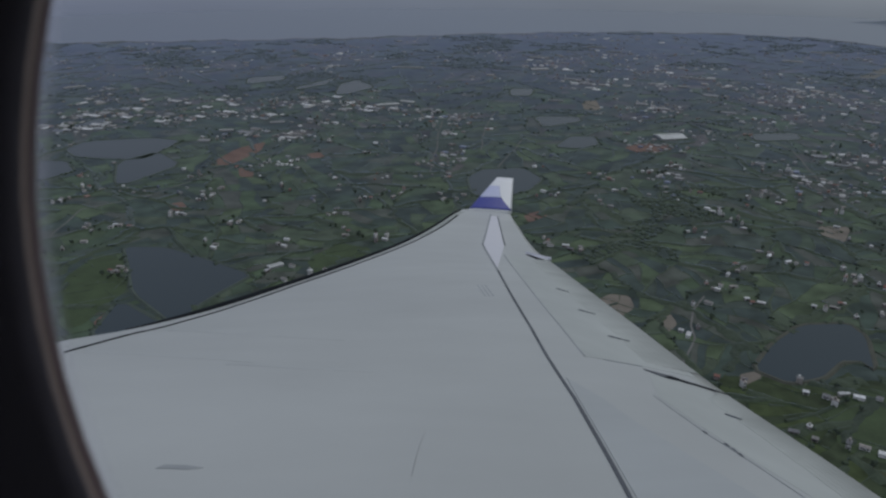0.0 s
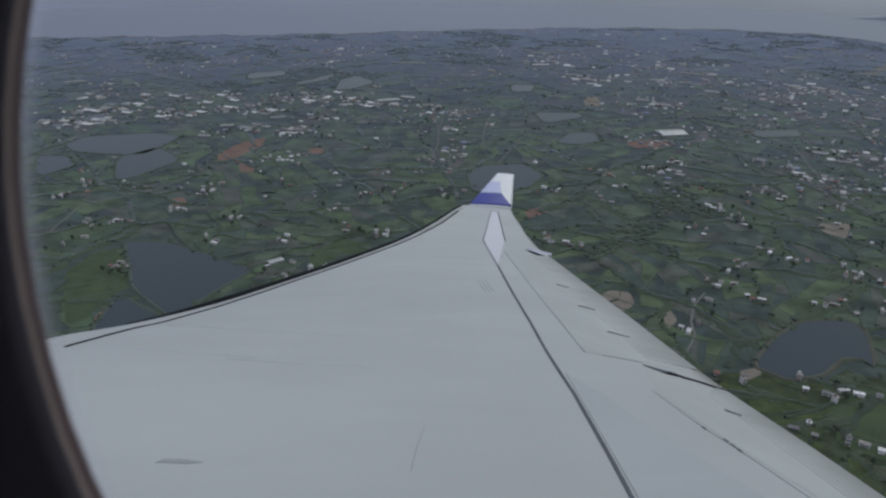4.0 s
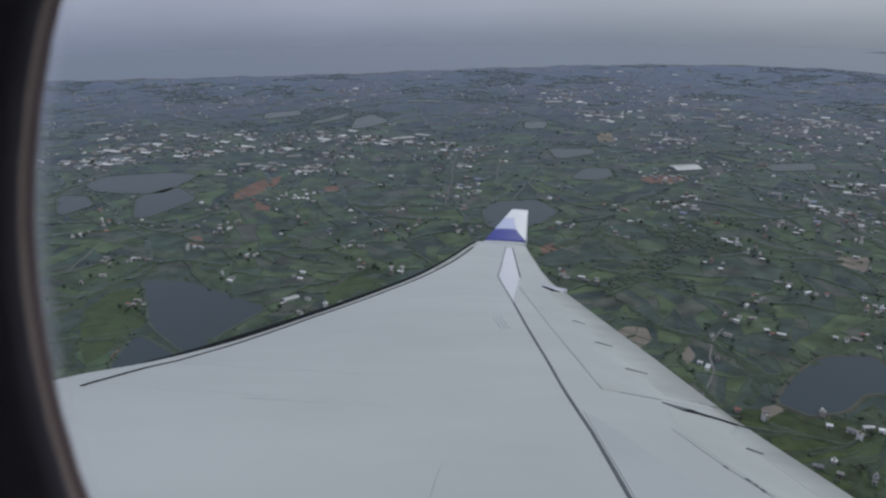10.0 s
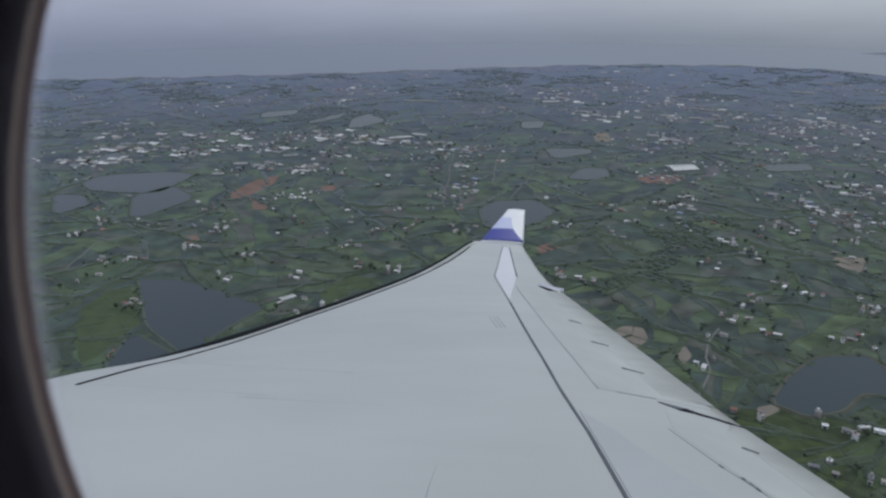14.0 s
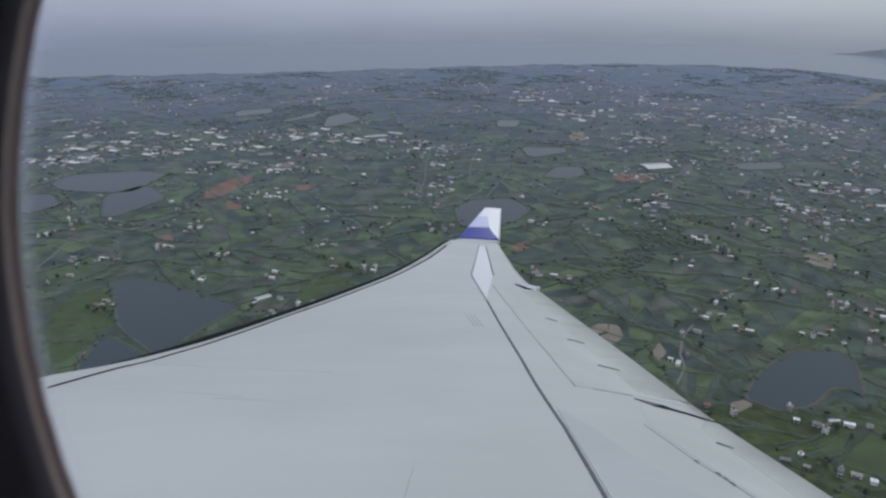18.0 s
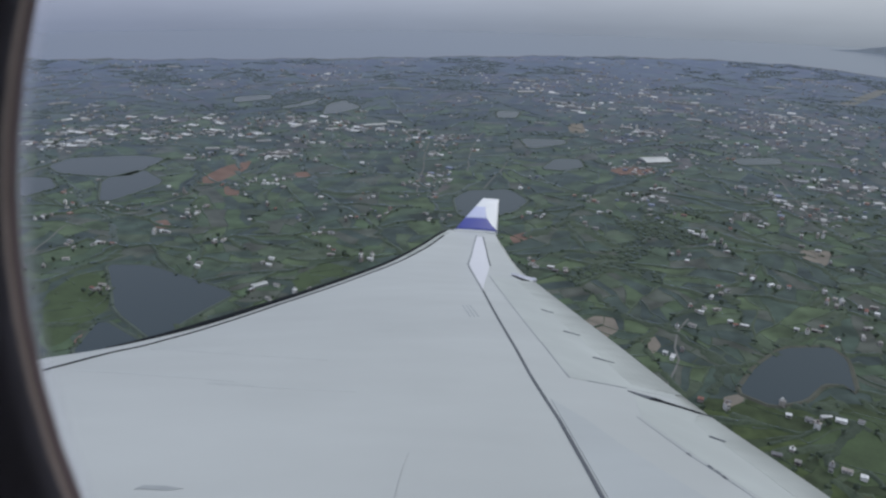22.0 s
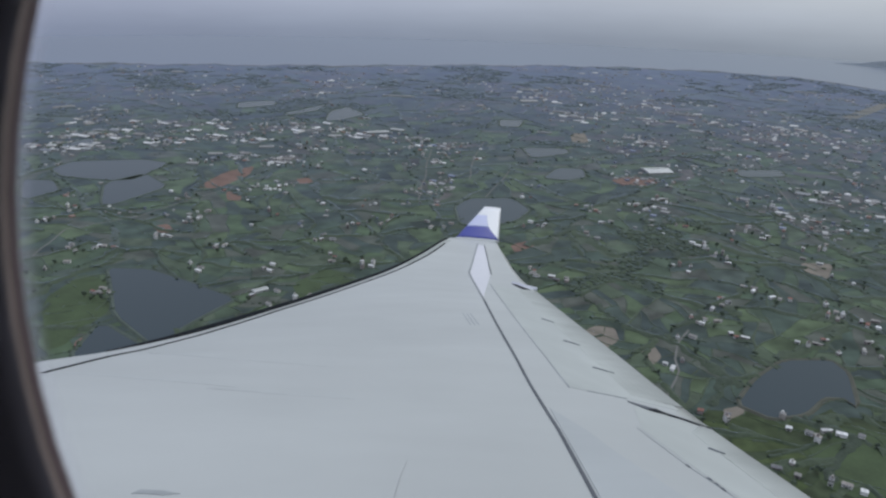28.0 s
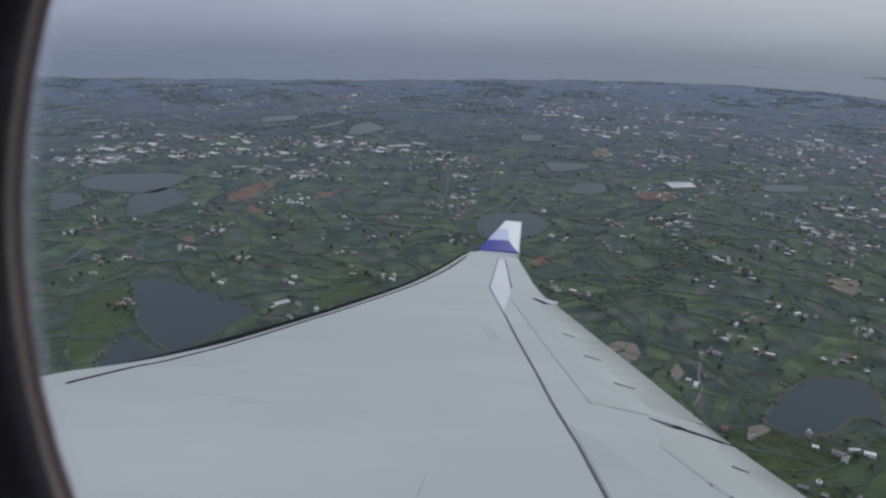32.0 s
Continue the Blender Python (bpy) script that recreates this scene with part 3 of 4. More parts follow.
strip("flap_gap", [(4.13, 6.20), (4.235, 5.95)], 0.01, 0.13, M_SEAL, "open dark gap between aileron and flap", 0.008)
strip("flap_gap", [(4.235, 5.95), (4.30, 5.83)], 0.15, 0.07, M_BLACK, "open dark gap between aileron and flap", 0.008)
strip("flap_gap", [(4.30, 5.83), (4.39, 5.685), (4.50, 5.40)], 0.07, 0.035, M_BLACK, "open dark gap between aileron and flap", 0.008)
strip("flap_joint", [(3.616, 5.273), (3.387, 4.284), (3.283, 3.639), (3.1, 2.6)], 0.004, 0.004, M_FAINT, lift=0.004)
panel("spoiler", [(3.04, 5.75), (3.037, 5.123), (2.949, 4.502), (2.91, 3.868), (2.86, 2.2), (1.77, 2.2), (2.02, 2.9), (2.30, 3.69), (2.815, 5.12)], M_WING_DARK, "slightly darker grey spoiler")
for (ax, ay), (bx, by), w in (((5.90, 11.57), (5.96, 11.26), 0.055), ((5.20, 9.48), (5.29, 9.18), 0.055), ((4.63, 7.70), (4.77, 7.46), 0.045), ((3.96, 4.78), (4.00, 4.64), 0.02)):
    strip("hinge_cover", [(ax, ay), (bx, by)], w, w * 0.4, M_TICK, "small dark hinge cover", 0.012)
strip("aileron_gap", [(8.03, 17.45), (7.95, 16.95), (7.88, 16.35)], 0.10, 0.20, M_BLACK, "dark gap at the aileron's end", 0.012)
strip("skin_scratch", [(1.302, 4.309), (1.20, 4.08), (1.109, 3.853), (1.02, 3.62)], 0.001, 0.003, M_FAINT, "faint scratch in the paint", 0.002)
# shading towards the rear edge, painted as bands that step darker
for k, shade_step in enumerate(M_REAR_SHADE):
    strip("rear_shade_band", [(x_te(y) - 0.46 + 0.082 * k, y) for y in (16.2, 12.0, 9.0, 6.45 - 0.06 * k)], 0.09, 0.083, shade_step, "grey rear skin with painted shading", 0.004 + 0.0006 * k)
    strip("rear_shade_band", [(x_te(y) - 0.26 + 0.045 * k, y) for y in (5.25 + 0.06 * k, 4.2, 3.4, 2.2)], 0.05, 0.046, shade_step, "grey rear skin with painted shading", 0.003 + 0.0006 * k)
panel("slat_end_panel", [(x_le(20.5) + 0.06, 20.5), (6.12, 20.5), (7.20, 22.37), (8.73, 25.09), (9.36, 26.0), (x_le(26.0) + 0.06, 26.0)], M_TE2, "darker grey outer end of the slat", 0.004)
for pts in ([(-0.35, 8.29), (0.21, 7.78), (0.75, 7.47), (1.32, 7.2)], [(-1.02, 7.19), (-0.29, 6.7), (0.4, 6.29)], [(0.17, 6.28), (0.69, 6.05), (1.32, 5.88)]):
    strip("dirt_streak", pts, 0.06, 0.02, M_STREAK, "faint grey dirt streak", 0.0015)
panel("oil_smear", [(-0.25, 3.9), (-0.21, 3.95), (-0.1, 3.92), (-0.02, 3.87), (-0.1, 3.86), (-0.22, 3.9)], M_FAINT, "dark smear on the paint", 0.002)
for k in range(3):
    strip("stencil_bar", [(4.63 - 0.07 * k, 11.80), (4.29 - 0.07 * k, 10.55)], 0.026, 0.026, M_FAINT, "grey stencilled marking", 0.002)
for ax, ay in ((3.375, 4.07), (3.352, 3.97), (3.33, 3.88), (3.40, 4.33)):
    strip("fastener_scuff", [(ax, ay), (ax - 0.02, ay - 0.07)], 0.02, 0.015, M_SEAL, "", 0.004)


def build_tab():
    """Narrow lip that stands up along the aileron's outer end and runs out past the rear edge."""
    bm = bmesh.new()
    rows = []
    for x, y, w in ((8.06, 17.62, 0.03), (8.12, 17.35, 0.05), (8.17, 17.05, 0.06), (8.24, 16.75, 0.05), (8.28, 16.60, 0.02)):
        z = wing_top(min(x, x_te(y)), y) + 0.03
        rows.append([(x - w, y - w, z - 0.03), (x, y, z + 0.035), (x + w, y + w, z), (x, y, z - 0.07)])
    vs = grid_mesh(bm, rows, closed=True)
    bm.faces.new(vs[0])
    bm.faces.new(vs[-1][::-1])
    bmesh.ops.recalc_face_normals(bm, faces=bm.faces)
    part("aileron_tab", bm, M_PALE, wing, "pale lip at the aileron's outer end")


build_tab()

WL_B0, WL_B1 = Vector((9.809, 27.0, -1.04)), Vector((11.70, 27.0, -1.16))
WL_T0, WL_T1 = Vector((11.491, 28.1, 0.278)), Vector((12.222, 28.1, 0.234))


def wl(u, v, side=0.0):
    """Point of the winglet: u from front to rear edge, v from base to tip, side: half thicknesses inboard."""
    a, c = WL_B0.lerp(WL_T0, v), WL_B1.lerp(WL_T1, v)
    th = 0.11 * (1 - 0.55 * v) * (4 * u * (1 - u)) ** 0.6
    return a.lerp(c, u) + Vector((0, -side * th, side * th * 0.25))


def wl_skin(name, v0, v1, mat, label, lift=0.0, u0=lambda v: 0.0, u1=lambda v: 1.0, parent=None, caps=True):
    bm = bmesh.new()
    rows = []
    for v in np.linspace(v0, v1, 7):
        us = [u0(v) + (u1(v) - u0(v)) * i / 14 for i in range(15)]
        rows.append([wl(u, v, 1 + lift) for u in us] + [wl(u, v, -1 - lift) for u in us[::-1][1:-1]])
    vs = grid_mesh(bm, rows, closed=True)
    if caps:
        bm.faces.new(vs[0][::-1])
        bm.faces.new(vs[-1])
    bmesh.ops.recalc_face_normals(bm, faces=bm.faces)
    return smooth(part(name, bm, mat, parent or airliner, label))


winglet = wl_skin("winglet", 0.0, 1.0, M_WHITE, "white upswept winglet")
wl_skin("lavender_band", 0.39, 0.74, M_LAVENDER, "pale lavender band", 0.05, u1=lambda v: 0.65 - 0.24 * (v - 0.39) / 0.35, parent=winglet)
wl_skin("blue_band", 0.07, 0.40, M_BLUE, "deep blue band", 0.12, u1=lambda v: 1.0 - 0.36 * (v - 0.07) / 0.33, parent=winglet)


# fuselage shell round the cabin, with the window's opening left free
AXIS_Y, AXIS_Z, WIN = -2.55, -0.55, (0.1073, 0.2090, 0.0028)


def shell(name, radius, mat, parent, label):
    bm = bmesh.new()
    xs = [-9, -6, -3, -1, WIN[0] - 0.26, WIN[0] + 0.38, 1.2, 3, 6, 9]
    lo, hi = math.asin((WIN[2] - 0.33 - AXIS_Z) / radius), math.asin((WIN[2] + 0.33 - AXIS_Z) / radius)
    an = [lo + (hi - lo) * i / 4 for i in range(5)] + [hi + (2 * math.pi - hi + lo) * i / 40 for i in range(1, 40)]
    vs = [[bm.verts.new((x, AXIS_Y + radius * math.cos(a), AXIS_Z + radius * math.sin(a))) for a in an] for x in xs]
    k = len(an)
    for i in range(len(xs) - 1):
        for j in range(k):
            if i == 4 and j < 4:
                continue
            bm.faces.new((vs[i][j], vs[i][(j + 1) % k], vs[i + 1][(j + 1) % k], vs[i + 1][j]))
    bm.faces.new(vs[0])
    bm.faces.new(vs[-1][::-1])
    bmesh.ops.recalc_face_normals(bm, faces=bm.faces)
    return smooth(part(name, bm, mat, parent, label))


shell("fuselage", 2.85, M_WHITE, airliner, "white fuselage skin")
cabin = shell("cabin_wall", 2.74, M_PANEL, None, "")
cabin.matrix_world = SHIP
tagged(cabin, "dark cabin lining round the window seat", "wall", kind="structure")


def oval(grow, n=72):
    b = 0.215 + grow
    pts = []
    for i in range(n):
        t = 2 * math.pi * i / n
        c, s = math.cos(t), math.sin(t)
        a = (0.15 if c < 0 else 0.25) + grow
        pts.append((WIN[0] + a * math.copysign(abs(c) ** (2 / 1.86), c), WIN[2] + b * math.copysign(abs(s) ** (2 / 1.86), s)))
    return pts


def ring(name, profile, mat, parent, label=""):
    """Ring round the window: profile rows of (growth of the oval, y)."""
    bm = bmesh.new()
    rows = [[(x, y, z) for x, z in oval(gr)] for gr, y in profile]
    grid_mesh(bm, rows, closed=True)
    bmesh.ops.recalc_face_normals(bm, faces=bm.faces)
    return smooth(part(name, bm, mat, parent, label))


window = tagged(new("window_1"), "oval cabin window with dark surround and tan seal", "window", kind="structure")
window.matrix_world = SHIP


def surround():
    bm = bmesh.new()
    a = [(x, WIN[1], z) for x, z in oval(-0.0004)]
    front = [(x, WIN[1] - 0.003, z) for x, z in oval(0.004)]
    out = [(WIN[0] + (0.30 if math.cos(t) < 0 else 0.40) * math.copysign(min(1, abs(math.cos(t) * 1.35)), math.cos(t)), WIN[1] - 0.006, WIN[2] + 0.36 * math.copysign(min(1, abs(math.sin(t) * 1.35)), math.sin(t))) for t in (2 * math.pi * i / 72 for i in range(72))]
    back = [(x, WIN[1] + 0.03, z) for x, _, z in out]
    grid_mesh(bm, [a, front, out, back], closed=True)
    bmesh.ops.recalc_face_normals(bm, faces=bm.faces)
    return smooth(part("window_surround", bm, M_PANEL, window, "dark plastic window surround"))


surround()
ring("window_seal", [(0.0054, 0.2085), (0.0009, 0.2090), (-0.0002, 0.2105), (-0.0008, 0.2130)], M_TAN, window, "tan rubber window seal")
ring("seal_lip", [(-0.0008, 0.2130), (-0.0013, 0.2160), (-0.0018, 0.2185), (-0.0020, 0.2195), (0.0074, 0.2200)], M_SEAL_EDGE, window, "dark brown inner lip of the seal")
for k in range(4):
    ring("pane_edge", [(0.0054, 0.2210 + 0.0006 * k), (-0.0028 - 0.0008 * k, 0.2211 + 0.0006 * k)], M_RIM, window, "milky bevelled pane edge").visible_shadow = False
ring("window_jamb", [(0.006, 0.2240), (0.014, 0.2245), (0.09, 0.245)], M_PANEL, window)


# ---- the plain, the sea ----
def disc(name, radius, z, mat, rings=24, seg=96):
    bm = bmesh.new()
    rows = [[(r * math.sin(2 * math.pi * i / seg), r * math.cos(2 * math.pi * i / seg), z) for i in range(seg)] for r in np.geomspace(20, radius, rings)]
    vs = grid_mesh(bm, rows, closed=True)
    bm.faces.new(vs[0])
    bmesh.ops.recalc_face_normals(bm, faces=bm.faces)
    for f in bm.faces:
        if f.normal.z < 0:
            f.normal_flip()
    return part(name, bm, mat)


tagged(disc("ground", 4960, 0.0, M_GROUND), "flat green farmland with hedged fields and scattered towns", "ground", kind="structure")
coast_y = hermite([(-4900, 2500), (-2400, 3060), (-1652, 3210), (-1190, 3272), (-716, 3358), (-346, 3447), (43, 3563), (593, 3664), (1006, 3668), (1383, 3576), (1681, 3359), (1829, 3093), (2250, 2450), (2900, 1700), (3900, 900), (4900, 300)])
bm = bmesh.new()
rows = []
for x in np.linspace(-4850, 4850, 420):
    c = float(coast_y(x)) + 22 * math.sin(x / 61) + 14 * math.sin(x / 23 + 2) + 9 * math.sin(x / 9.7)
    far = math.sqrt(4955**2 - x * x)
    rows.append([(x, min(far - 1, c + (far - c) * k / 8), 1.2) for k in range(9)])
grid_mesh(bm, rows)
for f in bm.faces:
    if f.normal.z < 0:
        f.normal_flip()
bmesh.ops.recalc_face_normals(bm, faces=bm.faces)
tagged(part("sea", bm, M_SEA), "grey hazy sea along the coast", "water", kind="structure")
bm = bmesh.new()
rows = []
for x in np.linspace(-4800, 3600, 420):
    c = float(coast_y(x)) + 22 * math.sin(x / 61) + 14 * math.sin(x / 23 + 2) + 9 * math.sin(x / 9.7)
    w = 8 + 6 * math.sin(x / 140) + 4 * math.sin(x / 37)
    rows.append([(x, c - 2 - max(2, w), 0.1), (x, c - 2, 1.6), (x, c + 5, 0.9)])
grid_mesh(bm, rows)
bmesh.ops.recalc_face_normals(bm, faces=bm.faces)
tagged(part("beach", bm, M_BEACH), "narrow pale beach along the sea", "beach", kind="structure")

# low hills across the bay
bm = bmesh.new()
rows = []
for i in range(90):
    x = 2150 + 1750 * i / 89
    y = math.sqrt(4780**2 - x * x)
    ramp = min(1, i / 18) ** 1.5
    up = ramp * (32 + 48 * abs(noise.noise(Vector((i / 11, 0.5, 2.0)))) + 22 * noise.noise(Vector((i / 4, 3.5, 1.0))))
    rows.append([(x * (0.985 + (k - 0.985) * ramp), y * (0.985 + (k - 0.985) * ramp), 1.0 + up * h) for k, h in ((0.955, 0), (0.965, 0.22), (0.975, 0.5), (0.985, 0.86), (0.992, 1.0), (1.0, 0.8), (1.015, 0.0))])
grid_mesh(bm, rows)
bmesh.ops.recalc_face_normals(bm, faces=bm.faces)
tagged(smooth(part("hills", bm, M_HILL)), "low hills across the bay, coloured pale blue for haze", "hills", kind="structure")

PONDS_LEFT = [
    [(-811, 1477), (-797, 1546), (-664, 1581), (-593, 1556), (-614, 1421), (-652, 1404), (-760, 1421)],
    [(-606, 1247), (-660, 1384), (-609, 1464), (-531, 1373), (-582, 1251)],
    [(-824, 1392), (-763, 1392), (-716, 1324), (-752, 1257)],
    [(-468, 957), (-408, 957), (-330, 911), (-262, 866), (-287, 817), (-305, 776), (-310, 724), (-395, 809), (-435, 893)],
    [(-398, 699), (-404, 791), (-305, 712), (-329, 665)],
]
PONDS_MID = [
    [(22, 1299), (50, 1353), (132, 1365), (161, 1291), (129, 1225), (73, 1185), (30, 1200)],
    [(304, 648), (342, 699), (392, 744), (448, 748), (453, 718), (427, 648), (418, 665), (401, 665), (368, 633), (330, 622)],
    [(192, 1816), (305, 1816), (304, 1765), (207, 1699)],
    [(211, 1523), (255, 1617), (311, 1612), (307, 1542), (257, 1509)],
    [(667, 1649), (775, 1660), (760, 1596), (654, 1581)],
]
PONDS_FAR = [
    [(161, 2187), (232, 2187), (210, 2081), (154, 2081)],
    [(-658, 2354), (-549, 2408), (-536, 2323), (-634, 2243)],
    [(-477, 2187), (-379, 2375), (-387, 2253), (-463, 2159)],
    [(-340, 2081), (-351, 2243), (-307, 2333), (-240, 2205), (-298, 2107)],
    [(-899, 1694), (-864, 1777), (-831, 1729), (-872, 1666)],
    [(1480, 1900), (1600, 1960), (1640, 1880), (1520, 1830)],
]
PONDS = PONDS_LEFT + PONDS_MID + PONDS_FAR


def pond(poly, shore=M_BANK):
    base = tagged(new("pond"), "grey still farm pond with a low earth bank", "pond", kind="structure")
    r = rounded(poly, 1)
    cx, cy = sum(p[0] for p in r) / len(r), sum(p[1] for p in r) / len(r)
    bm = bmesh.new()
    f = bm.faces.new([bm.verts.new((x, y, 1.0)) for x, y in r])
    bmesh.ops.triangulate(bm, faces=[f])
    for q in bm.faces:
        if q.normal.z < 0:
            q.normal_flip()
    part("water_surface", bm, M_POND, base, "dull grey water")

    def off(d, z):
        out = []
        for i, (x, y) in enumerate(r):
            (ax, ay), (bx, by) = r[i - 1], r[(i + 1) % len(r)]
            L = math.hypot(bx - ax, by - ay) or 1
            nx, ny = (by - ay) / L, -(bx - ax) / L
            if nx * (x - cx) + ny * (y - cy) < 0:
                nx, ny = -nx, -ny
            out.append((x + nx * d, y + ny * d, z))
        return out
    bm = bmesh.new()
    grid_mesh(bm, [off(-1.5, 0.9), off(0.5, 1.6), off(2.0, 1.7), off(4.5, 0.02)], closed=True)
    bmesh.ops.recalc_face_normals(bm, faces=bm.faces)
    part("bank", bm, shore, base, "grassy earth bank" if shore is M_BANK else "bare tan earth bank")


for p in PONDS:
    pond(p, M_SHORE if p is PONDS_MID[1] else M_BANK)


def plate(name, poly, mat, label, h=0.25):
    bm = bmesh.new()
    r = rounded(poly, 1)
    f = bm.faces.new([bm.verts.new((x, y, h)) for x, y in r])
    bmesh.ops.triangulate(bm, faces=[f])
    for q in bm.faces:
        if q.normal.z < 0:
            q.normal_flip()
    grid_mesh(bm, [[(x, y, h) for x, y in r], [(x, y, 0.0) for x, y in r]], closed=True)
    tagged(part(name, bm, mat), label, "field", kind="structure")


for p in ([(-480, 1373), (-455, 1499), (-409, 1556), (-402, 1477), (-436, 1373)], [(-414, 1353), (-387, 1353), (-368, 1291), (-397, 1299)],
          [(-474, 1141), (-453, 1155), (-428, 1114), (-451, 1109)], [(355, 1523), (399, 1556), (464, 1546), (443, 1490), (372, 1490)],
          [(109, 1101), (143, 1127), (149, 1101), (114, 1067)], [(-410, 737), (-405, 762), (-394, 731), (-401, 718)], [(-304, 1455), (-278, 1472), (-260, 1433), (-286, 1421)]):
    plate("bare_earth_field", p, M_SOIL, "bare field of reddish earth")
for p in ([(233, 762), (252, 772), (254, 744), (239, 724), (234, 740)], [(553, 1062), (603, 1058), (562, 993), (539, 1004)],
          [(343, 2008), (386, 2032), (376, 1897), (332, 1897)], [(286, 638), (305, 645), (310, 635), (284, 618)], [(174, 804), (193, 820), (215, 814), (214, 782), (189, 756)]):
    plate("gravel_yard", p, M_TANSOIL, "pale tan gravel yard")

for p in ([(-502, 846), (-492, 933), (-449, 914), (-406, 822), (-414, 777), (-418, 729), (-433, 716)], [(348, 589), (405, 617), (438, 598), (417, 530), (362, 501), (331, 522)], [(-202, 918), (-165, 979), (-114, 958), (-136, 881), (-176, 860)]):
    plate("meadow", p, M_MEADOW, "lush green meadow between dark hedges")


def road(pts, w, label="narrow pale concrete road", name="road", mat=M_ROAD):
    bm = bmesh.new()
    pts = resample(pts, 15)
    pts = [(x + 5 * noise.noise(Vector((x / 60, y / 60, 2.5))), y) for x, y in pts] if w < 10 else pts
    rows = []
    for i, (x, y) in enumerate(pts):
        (ax, ay), (bx, by) = pts[max(0, i - 1)], pts[min(len(pts) - 1, i + 1)]
        L = math.hypot(bx - ax, by - ay)
        nx, ny = -(by - ay) / L * w / 2, (bx - ax) / L * w / 2
        rows.append([(x + nx, y + ny, 0.0), (x + nx, y + ny, 0.35), (x - nx, y - ny, 0.35), (x - nx, y - ny, 0.0)])
    grid_mesh(bm, rows)
    bmesh.ops.recalc_face_normals(bm, faces=bm.faces)
    tagged(part(name, bm, mat), label, "road", kind="structure")


ROADS = [
    [(54, 1499), (66, 1649), (90, 1816), (109, 1897)], [(83, 1365), (119, 1490), (153, 1607)], [(232, 650), (246, 676), (266, 712), (270, 740), (284, 779), (306, 815)],
    [(-47, 1335), (-38, 1499), (-33, 1765)], [(-594, 993), (-602, 1114), (-521, 1185), (-373, 1455), (-238, 1649)], [(700, 1000), (640, 1180), (700, 1500), (640, 1900)],
]
for p in ROADS:
    road(p, 2.4)
road([(1281, 2375), (1630, 2744)], 45, "long pale runway beside the town", "runway", M_ROAD)


def wet(x, y, grow=0):
    return any(inside(x, y, p) for p in PONDS)


# ---- hedges, trees ----
PHI = (1 + 5**0.5) / 2
ICO_V = [Vector(p).normalized() for p in ((-1, PHI, 0), (1, PHI, 0), (-1, -PHI, 0), (1, -PHI, 0), (0, -1, PHI), (0, 1, PHI), (0, -1, -PHI), (0, 1, -PHI), (PHI, 0, -1), (PHI, 0, 1), (-PHI, 0, -1), (-PHI, 0, 1))]
ICO_F = [(0, 11, 5), (0, 5, 1), (0, 1, 7), (0, 7, 10), (0, 10, 11), (1, 5, 9), (5, 11, 4), (11, 10, 2), (10, 7, 6), (7, 1, 8), (3, 9, 4), (3, 4, 2), (3, 2, 6), (3, 6, 8), (3, 8, 9), (4, 9, 5), (2, 4, 11), (6, 2, 10), (8, 6, 7), (9, 8, 1)]


rnd = np.random.default_rng(7)


def bent(p):
    """The slow sway of tracks and ditches over the plain."""
    x, y = p
    dx, dy = field_shift(x, y)
    return (x + 0.6 * dx + 5.0 * math.sin(y / 19 + x / 41) + 1.3 * math.sin(y / 8.3 - x / 15), y + 0.6 * dy + 5.0 * math.sin(x / 17 - y / 37) + 1.3 * math.sin(x / 7.1 + y / 13))


def side_of(poly, point, normal):
    """Both halves of a convex outline, cut along a line, and the cut's ends."""
    a, b, ends = [], [], []
    for p, q in zip(poly, poly[1:] + poly[:1]):
        s, t = float((p - point) @ normal), float((q - point) @ normal)
        (a if s >= 0 else b).append(p)
        if (s >= 0) != (t >= 0):
            m = p + (q - p) * (s / (s - t))
            a.append(m)
            b.append(m)
            ends.append(m)
    return a, b, ends


def area_of(poly):
    return 0.5 * abs(sum(p[0] * q[1] - p[1] * q[0] for p, q in zip(poly, poly[1:] + poly[:1])))


# towns and works on the plain: middle, spread each way, number of buildings
TOWNS_LEFT = [(-869, 1673, 59, 39, 34), (-918, 1805, 42, 39, 16), (-828, 1825, 57, 39, 14), (-685, 1756, 38, 31, 22), (-556, 1826, 34, 33, 10), (-481, 1801, 25, 32, 8), (-1020, 2145, 49, 36, 5), (-1205, 2949, 40, 49, 4), (-968, 2919, 18, 32, 2), (-360, 1615, 23, 37, 8), (-764, 1981, 58, 46, 12), (-618, 1982, 46, 46, 8), (-400, 1961, 53, 60, 20), (-464, 1626, 38, 27, 8), (-610, 1787, 19, 32, 4), (-977, 1996, 46, 47, 8)]
TOWNS_MIDDLE = [(-242, 1910, 62, 43, 14), (-302, 1733, 57, 24, 6), (-137, 1889, 53, 28, 5), (-26, 1809, 59, 45, 22), (-24, 1644, 23, 27, 8), (-390, 2801, 106, 118, 12), (-437, 2571, 78, 75, 12), (-444, 3039, 137, 103, 8), (-764, 2619, 99, 65, 6), (84, 2366, 90, 64, 8), (166, 2881, 87, 93, 10), (-211, 3362, 152, 83, 8), (-324, 1387, 22, 24, 7), (-4, 1472, 28, 62, 8)]
TOWNS_RIGHT = [(357, 2667, 112, 121, 32), (646, 2885, 131, 124, 24), (670, 2541, 116, 110, 24), (410, 2266, 104, 79, 18), (626, 2228, 86, 57, 14), (793, 2268, 87, 79, 18), (862, 2045, 87, 81, 30), (1060, 2131, 99, 105, 30), (1091, 1968, 92, 106, 26), (529, 1914, 71, 65, 24), (390, 1885, 29, 56, 4), (1463, 2815, 107, 89, 12), (978, 2484, 114, 70, 12), (793, 1424, 57, 67, 24)]
